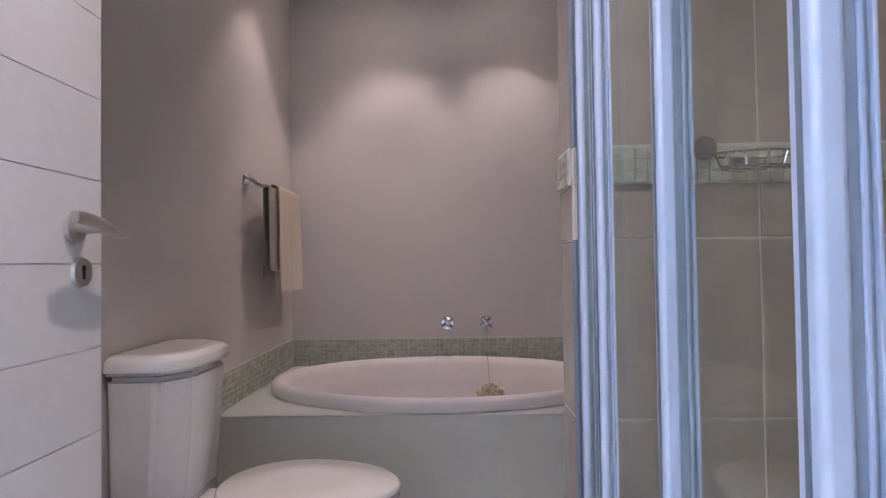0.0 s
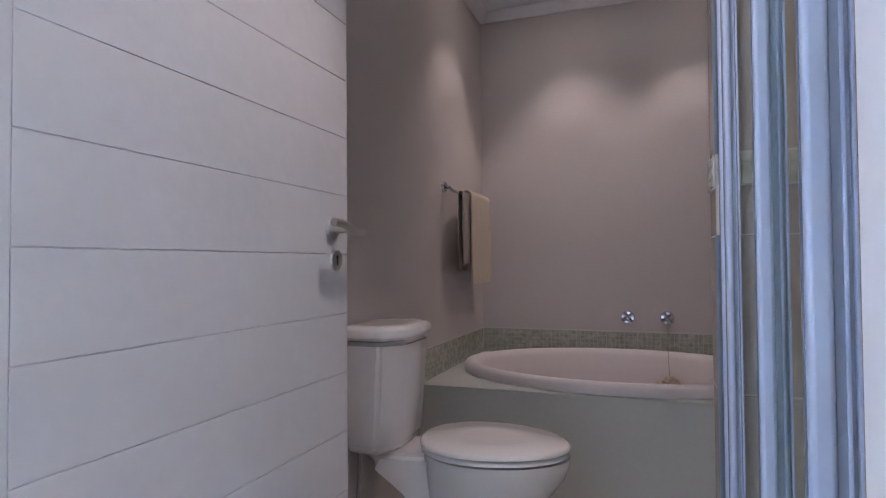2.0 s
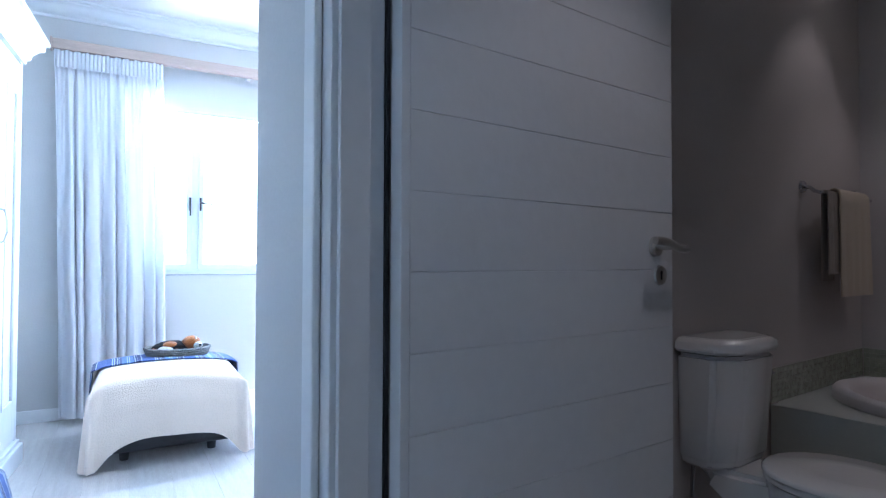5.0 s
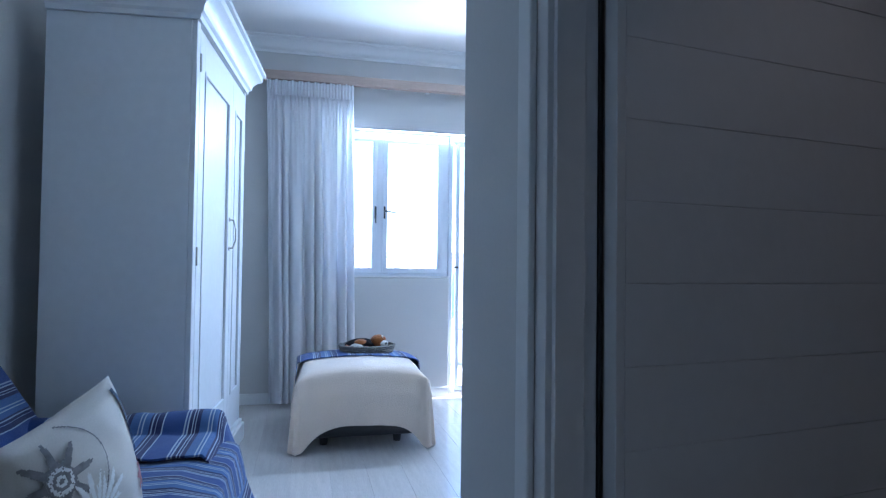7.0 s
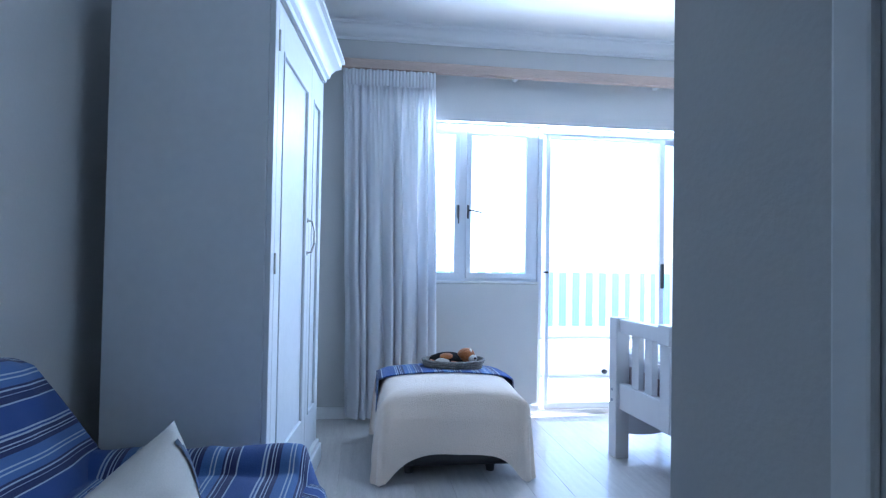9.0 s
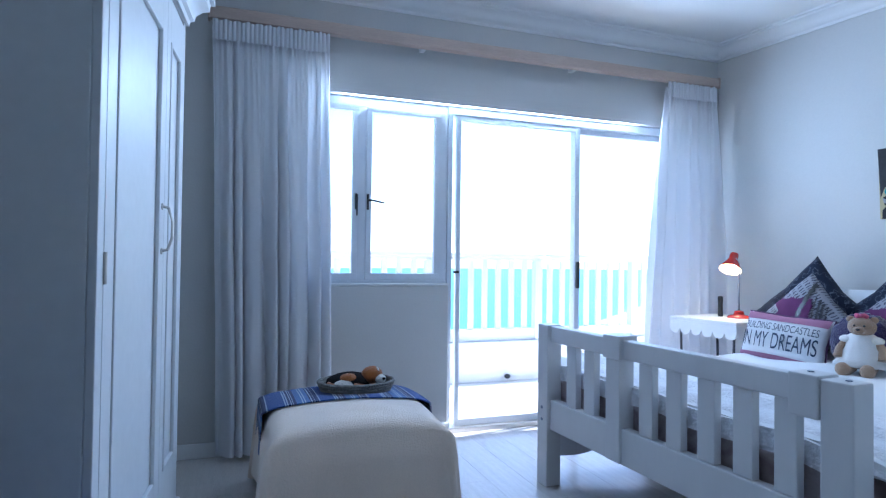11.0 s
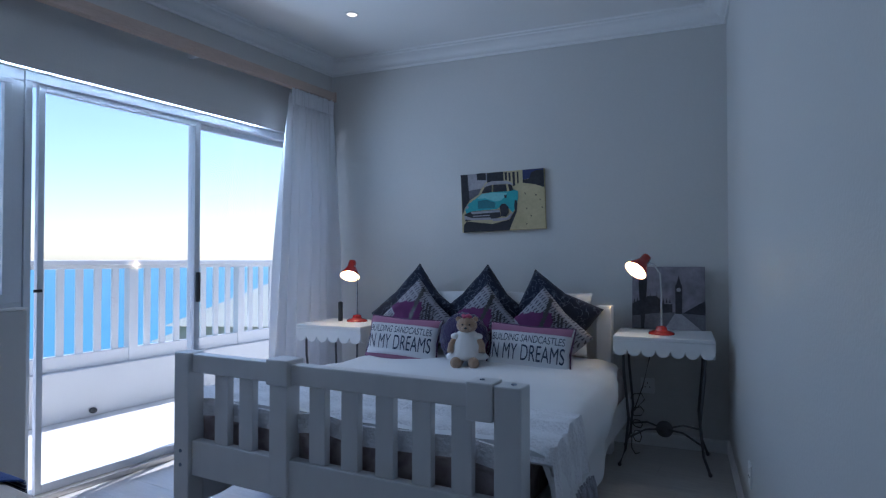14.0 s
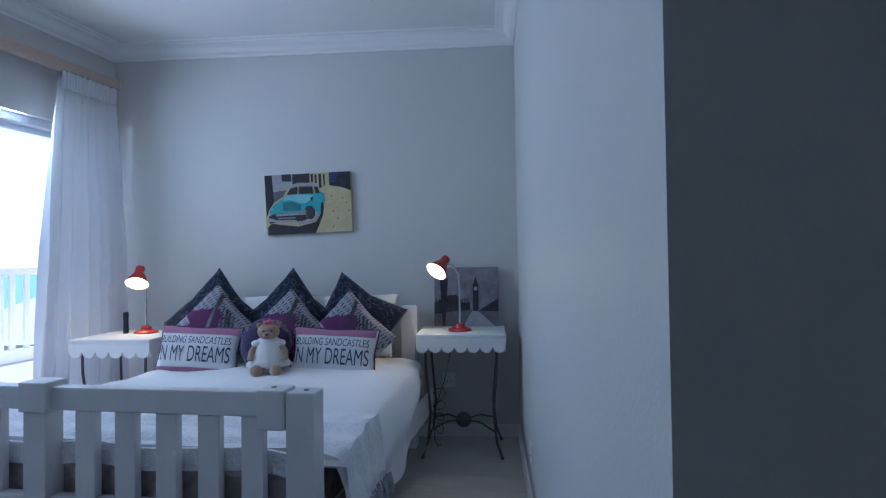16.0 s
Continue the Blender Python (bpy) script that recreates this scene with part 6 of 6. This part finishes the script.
def throws():
    def backc(s, q):
        d = q * 1.05
        y = -0.42 + (0.90 - 0.40 * min(1, max(0, 1 - (d - 0.36) / 0.47))) * s
        wv = 0.008 * noise.noise((6 * s, 7 * q, 0.5)) + 0.006 * math.sin(9 * s + 3 * q)
        tilt = -0.05 - 0.03 * s
        if d < 0.22:
            return (-0.495 + wv, y, 0.86 + tilt - (0.22 - d))
        if d < 0.36:
            k = (d - 0.22) / 0.14
            return (-0.495 + 0.14 * k, y, 0.86 + tilt + 0.022 * math.sin(math.pi * k) + wv)
        k = d - 0.36
        if k < 0.47:
            return (-0.352 + 0.20 * k + wv, y, 0.86 + tilt - k * 0.98)
        return (-0.255 + (k - 0.47) * 1.0, y, 0.395 + wv)
    solid("striped_throw", sheet(bmesh.new(), backc, 40, 60, 0.008), M_STRIPEACROSS, "blue and white striped throw over the armchair back", "throw", CM @ pose(0.075, 0, 0.03), angle=80)
    def armc(s, q):
        """Over the far arm: down to the seat, round the arm's top, down its outer side and over its front end."""
        d = (q - 0.42) * 0.95
        along_ = -0.22 + 1.04 * s
        front = max(0.0, along_ - 0.45)
        b = 0.022 * noise.noise((5 * s, 6 * q, 4)) + 0.009 * noise.noise((13 * s, 9 * q, 2))
        a_ = max(-1.0, min(1.0, d / 0.17)) * math.pi / 2
        over = max(0.0, abs(d) - 0.17)
        y = 0.335 + 0.115 * math.sin(a_) + math.copysign(0.14 * over, d) + b
        z = 0.365 + 0.115 * math.cos(a_) - over * 0.98 + b
        x = along_ - 0.55 * front
        z -= 1.10 * front + 1.2 * front * front
        seat = 0.425 - 1.6 * max(0.0, x - 0.44) + 0.3 * b
        if d < 0 and z < seat:
            y -= 0.8 * (seat - z)
            z = seat
        return (x, y, max(z, 0.03))
    solid("striped_throw", sheet(bmesh.new(), armc, 46, 46, 0.008), M_STRIPE, "blue and white striped throw over the armchair arm", "throw", CM, angle=80)
    def seatc(s, q):
        d = 0.95 * s
        x = -0.20 + min(d, 0.70) + 0.06 * math.sin(max(0.0, d - 0.62) * 5)
        z = 0.405 - 0.035 * max(0.0, d - 0.60) * 10 * (d < 0.70) - (0.035 + 0.98 * (d - 0.70) if d >= 0.70 else 0.0)
        return (x + 0.012 * noise.noise((4 * q, 3 * s, 2)), -0.54 + 0.81 * q, z + 0.012 * noise.noise((5 * s, 6 * q, 9)))
    solid("striped_throw", sheet(bmesh.new(), seatc, 40, 30, 0.01), M_STRIPEACROSS, "blue and white striped throw on the armchair seat", "throw", CM, angle=80)


throws()


def compass_cushion():
    w = 0.44
    facing, lean, roll = Vector((0.395, 0.919, 0)), radians(8), radians(11)
    right, up = Vector((-0.919, 0.395, 0)), -facing * math.sin(lean) + Vector((0, 0, math.cos(lean)))
    ax, az = right * math.cos(roll) + up * math.sin(roll), up * math.cos(roll) - right * math.sin(roll)
    c0 = Vector((-2.033, -0.955, 0.755)) - (ax + az) * w / 2
    m = Matrix.Translation(c0) @ Matrix((ax, az.cross(ax), az)).transposed().to_4x4()
    t = thing("compass_cushion", "off-white cushion with a grey compass and sea-life print", "cushion", m)
    c = part("cover", cushion_mesh(w, w, 0.17, 21), material("natural_cotton", (0.58, 0.54, 0.49), 0.92, vary=0.08, scale=6, grain=260, bump=0.06, spec=0.2), t, angle=80)
    grey, white = material("pale_grey_print", (0.20, 0.19, 0.19), 0.9, vary=0.3, scale=30), material("chalk_white_print", (0.72, 0.71, 0.69), 0.9, vary=0.1, scale=30)
    CX, CZ = -0.62, 0.46
    def star(x, z):
        x, z = x - CX, z - CZ
        r, a = math.hypot(x, z), math.atan2(z, x)
        return 0.16 < r < 0.19 + 0.26 * abs(math.cos(4 * a)) ** 5
    def ring(x, z):
        r, a = math.hypot(x - CX, z - CZ), math.atan2(z - CZ, x - CX)
        return 0.105 < r < 0.15 and abs(math.sin(9 * a)) > 0.25 or 0.03 < r < 0.065
    def coral(x, z):
        x, z = x + 0.30, z + 0.22
        r, a = math.hypot(x, z), math.atan2(z, x)
        return a > 0.2 and a < 2.9 and r < 0.48 + 0.10 * math.sin(17 * a) and (r < 0.2 or math.sin(23 * a + 5 * r) > -0.5)
    part("compass_print", patch(bmesh.new(), w, w, 0.17, star, n=110), grey, c, "grey compass rose", angle=80)
    part("compass_dial", patch(bmesh.new(), w, w, 0.17, lambda x, z: math.hypot(x - CX, z - CZ) < 0.16, 0.0035, n=110), grey, c, "grey compass dial", angle=80)
    part("dial_print", patch(bmesh.new(), w, w, 0.17, ring, 0.0045, n=110), white, c, "white dial markings", angle=80)
    part("coral_print", patch(bmesh.new(), w, w, 0.17, coral, 0.004, n=110), white, c, "white frilled coral", angle=80)
    part("dial_circle", patch(bmesh.new(), w, w, 0.17, lambda x, z: 0.565 < math.hypot(x - CX - 0.1, z - CZ) < 0.585 and x > -0.4, n=130), grey, c, "fine grey circle", angle=80)
    part("feather_print", patch(bmesh.new(), w, w, 0.17, lambda x, z: abs(x - 0.88 + 0.25 * (z - 0.3) ** 2) < 0.06 * (1 - abs(z - 0.5)) and 0.05 < z < 0.95, n=70), material("slate_print", (0.07, 0.09, 0.13), 0.9), c, "slate blue feather", angle=80)
    part("flower_print", patch(bmesh.new(), w, w, 0.17, lambda x, z: math.hypot(x - 0.80, z + 0.25) < 0.16 + 0.05 * math.sin(7 * math.atan2(z + 0.25, x - 0.80)), n=70), material("faded_pink_print", (0.36, 0.17, 0.18), 0.9, vary=0.3, scale=30), c, "faded pink flower", angle=80)


compass_cushion()


# ---------- balcony ----------
setting("balcony_floor", slab(-6.0, 7.0, TH, 1.75, -0.22, -0.02), M_PALEFLOOR, "pale sunlit balcony floor", "balcony", WM)
setting("balcony_parapet", slab(-6.0, 7.0, 1.52, 1.72, -0.02, 0.36, 0.01), M_PLASTER, "low white rendered parapet", "parapet", WM)
setting("facade", box(box(bmesh.new(), -6.0, -4.2, 0.0, TH, -0.1, CEIL + 0.2), 2.6, 7.0, 0.0, TH, -0.1, CEIL + 0.2), M_PLASTER, "plain white rendered outside wall", "facade", WM)


def balustrade():
    t = thing("balustrade", "white painted balcony railing with flat balusters", "railing", WM)
    v = 1.60
    u = -3.2
    k = 0
    part("handrail", slab(-6.0, 7.0, v - 0.045, v + 0.045, 1.165, 1.205, 0.008), M_WHITE, t)
    part("lower_rail", slab(-6.0, 7.0, v - 0.03, v + 0.03, 0.361, 0.475, 0.006), M_WHITE, t)
    part("upper_rail", slab(-6.0, 7.0, v - 0.02, v + 0.02, 1.135, 1.164, 0.004), M_WHITE, t)
    while u < 6.9:
        if k % 8 == 0:
            part("post", slab(u - 0.04, u + 0.04, v - 0.04, v + 0.04, 0.36, 1.134, 0.006), M_WHITE, t)
        else:
            part("baluster", slab(u - 0.028, u + 0.028, v - 0.012, v + 0.012, 0.4755, 1.1345, 0.003), M_WHITE, t)
        u += 0.142
        k += 1


balustrade()
bm = bmesh.new()
ball(bm, (0, 0, 0), 0.03, (1, 1, 0.8), u=12, v=8)
solid("drain_outlet", bm, M_BLACK, "small dark drain outlet at the parapet foot", "drain", WM @ pose(0.98, 1.50, 0.03))

# ---------- outside ----------
setting("water", slab(-4000, 4000, -4000, 4000, -62, -60), M_SEA, "turquoise sea reaching the horizon", "sea")
bm = bmesh.new()
def hill(s, q):
    x, y = -130 + 125 * s, -60 + 260 * q
    d = (-5 - x) / 125
    z = -6 - 56 * d ** 1.15 + 1.5 * noise.noise((x * 0.05, y * 0.05, 0))
    return (x, y, z)
sheet(bm, hill, 40, 60)
setting("ground", bm, M_LAND, "scrubby hillside falling to the sea", "ground")


def house(x, y, z, w, d, h, rot):
    t = thing("house", "cream house with a pale hipped roof among trees", "house", pose(x, y, z, 0, 0, rot), "houses below the balcony")
    part("wall", slab(-w / 2, w / 2, -d / 2, d / 2, -6, h, 0.02), M_HOUSE, t)
    bm = bmesh.new()
    e = 0.6
    b = [bm.verts.new(p) for p in ((-w / 2 - e, -d / 2 - e, h), (w / 2 + e, -d / 2 - e, h), (w / 2 + e, d / 2 + e, h), (-w / 2 - e, d / 2 + e, h))]
    r = [bm.verts.new((-w / 2 + d / 2, 0, h + d * 0.28)), bm.verts.new((w / 2 - d / 2, 0, h + d * 0.28))]
    for f in ((b[0], b[1], r[1], r[0]), (b[1], b[2], r[1]), (b[2], b[3], r[0], r[1]), (b[3], b[0], r[0]), (b[3], b[2], b[1], b[0])):
        bm.faces.new(f)
    part("roof", bm, M_ROOF, t, "pale sheet roof", angle=10)
    for i in range(4):
        x0 = -w / 2 + w * (i + 0.5) / 4
        for y0 in (-d / 2 - 0.03, d / 2 - 0.02):
            wd = part("window", slab(x0 - 0.7, x0 + 0.7, y0, y0 + 0.05, h - 2.2, h - 0.7, 0.01), M_WHITE, t)
            part("pane", slab(x0 - 0.6, x0 + 0.6, y0 - 0.01, y0 + 0.06, h - 2.1, h - 0.8), M_DARKPANE, wd)
    for y0 in (-d / 4, d / 4):
        for xx in (-w / 2 - 0.03, w / 2 - 0.02):
            wd = part("window", slab(xx, xx + 0.05, y0 - 0.7, y0 + 0.7, h - 2.2, h - 0.7, 0.01), M_WHITE, t)
            part("pane", slab(xx - 0.01, xx + 0.06, y0 - 0.6, y0 + 0.6, h - 2.1, h - 0.8), M_DARKPANE, wd)


def along(t_yaw, dist, z):
    """A place out from the room's middle: heading in degrees from +x, distance, height."""
    return (-1.6 + dist * math.cos(radians(t_yaw)), -0.7 + dist * math.sin(radians(t_yaw)), z)


for yaw, dist, z, w, d, h, rot in ((126, 48, -6.5, 15, 10, 3.0, 20), (119, 60, -7.0, 16, 11, 3.0, 35), (131, 62, -9.5, 12, 9, 3, 10)):
    house(*along(yaw, dist, z), w, d, h, rot)


def palm(x, y, z, h, seed):
    rnd = random.Random(seed)
    t = thing("palm_tree", "palm tree with a ragged crown of fronds", "palm tree", pose(x, y, z), "palms below the balcony")
    bm = bmesh.new()
    tube(bm, [(0.15 * math.sin(k), 0, h * k / 6) for k in range(7)], [0.22 - 0.02 * k for k in range(7)], 10)
    part("trunk", bm, M_TRUNK, t)
    for i in range(16):
        a = i * 2.399 + rnd.uniform(-0.2, 0.2)
        up = rnd.uniform(0.1, 1.1)
        bm = bmesh.new()
        L = rnd.uniform(1.5, 2.1)
        sp = []
        for k in range(9):
            q = k / 8
            sp.append(Vector((math.cos(a) * L * q, math.sin(a) * L * q, h + up * math.sin(q * 2.2) - 1.3 * q * q)))
        tube(bm, sp, [0.03 * (1 - k / 10) for k in range(9)], 5)
        sd2 = Vector((-math.sin(a), math.cos(a), 0))
        for k in range(1, 9):
            for s in (-1, 1):
                for o in (0.0, 0.5):
                    p = sp[k - 1].lerp(sp[k], o)
                    ln = 0.55 * math.sin(math.pi * min(0.97, (k + o) / 9)) + 0.1
                    tip = p + sd2 * s * ln * 0.8 + Vector((math.cos(a), math.sin(a), 0)) * ln * 0.5 + Vector((0, 0, -0.35 * ln))
                    e = Vector((math.cos(a), math.sin(a), 0)) * 0.05
                    bm.faces.new([bm.verts.new(p - e), bm.verts.new(p + e), bm.verts.new(tip)])
        part("frond", bm, M_LEAF, t)


for yaw, dist, top, sd_ in ((139, 26, -3.2, 1), (141.5, 30, -4.2, 2), (134, 34, -5.0, 3), (150, 30, -4.8, 4), (145, 24, -3.8, 5)):
    x, y, _ = along(yaw, dist, 0)
    palm(x, y, top - 7, 6.6, sd_)


def shrub(x, y, z, r, seed):
    rnd = random.Random(seed)
    t = thing("shrub", "dense dark green garden shrub", "shrub", pose(x, y, z), "shrubs below the balcony")
    bm = bmesh.new()
    for i in range(900):
        p = Vector((rnd.gauss(0, 1), rnd.gauss(0, 1), rnd.gauss(0, 1))).normalized() * r * rnd.uniform(0.6, 1.05)
        p.z = abs(p.z) * 0.75
        a, b = Vector((rnd.gauss(0, 1), rnd.gauss(0, 1), rnd.gauss(0, 1))).normalized() * 0.22, Vector((rnd.gauss(0, 1), rnd.gauss(0, 1), rnd.gauss(0, 1))).normalized() * 0.22
        bm.faces.new([bm.verts.new(p), bm.verts.new(p + a), bm.verts.new(p + a + b)])
    part("foliage", bm, M_LEAF, t)
    bm = bmesh.new()
    rod(bm, (0, 0, -4), (0, 0, r * 0.5), 0.15, 0.06)
    part("stem", bm, M_TRUNK, t)


for i in range(16):
    x, y, _ = along(118 + i * 2.6, 27 + 6 * math.sin(i * 1.7), 0)
    shrub(x, y, -7.6 - 0.6 * math.sin(i), 1.8 + 0.5 * math.sin(i * 2.3), i)

# ---------- floorboards, one by one ----------
board = {}
bw = 0.19
rnd = random.Random(8)


def floorboard(u0, u1, v0):
    """One board in the window wall's frame, running out from the window."""
    key = (round(u1 - u0, 2))
    if key not in board:
        b_ = slab(0, bw - 0.0008, 0, key - 0.0008, -0.012, 0.0, 0.0004, 1)
        me = bpy.data.meshes.new("floorboard")
        bmesh.ops.recalc_face_normals(b_, faces=b_.faces)
        b_.to_mesh(me)
        b_.free()
        me.materials.append(M_PLANK)
        board[key] = me
    ob = new("floorboard", board[key])
    ob.parent = fl
    ob.matrix_basis = WM @ pose(v0, u0, 0)


for i in range(26):
    x = BACKU + i * bw                      # across: along the window wall
    y = 0.04                                # a board runs from the window inwards
    first = rnd.uniform(0.4, 1.3)
    far = -6.6
    e = W(x + bw / 2, -3.0)
    if e.y > DW0 - 0.05:
        far = -3.0                          # stops below the partition
    while y > far:
        ln = first if y > 0 else 1.3
        floorboard(y - ln, y, x)
        y -= ln
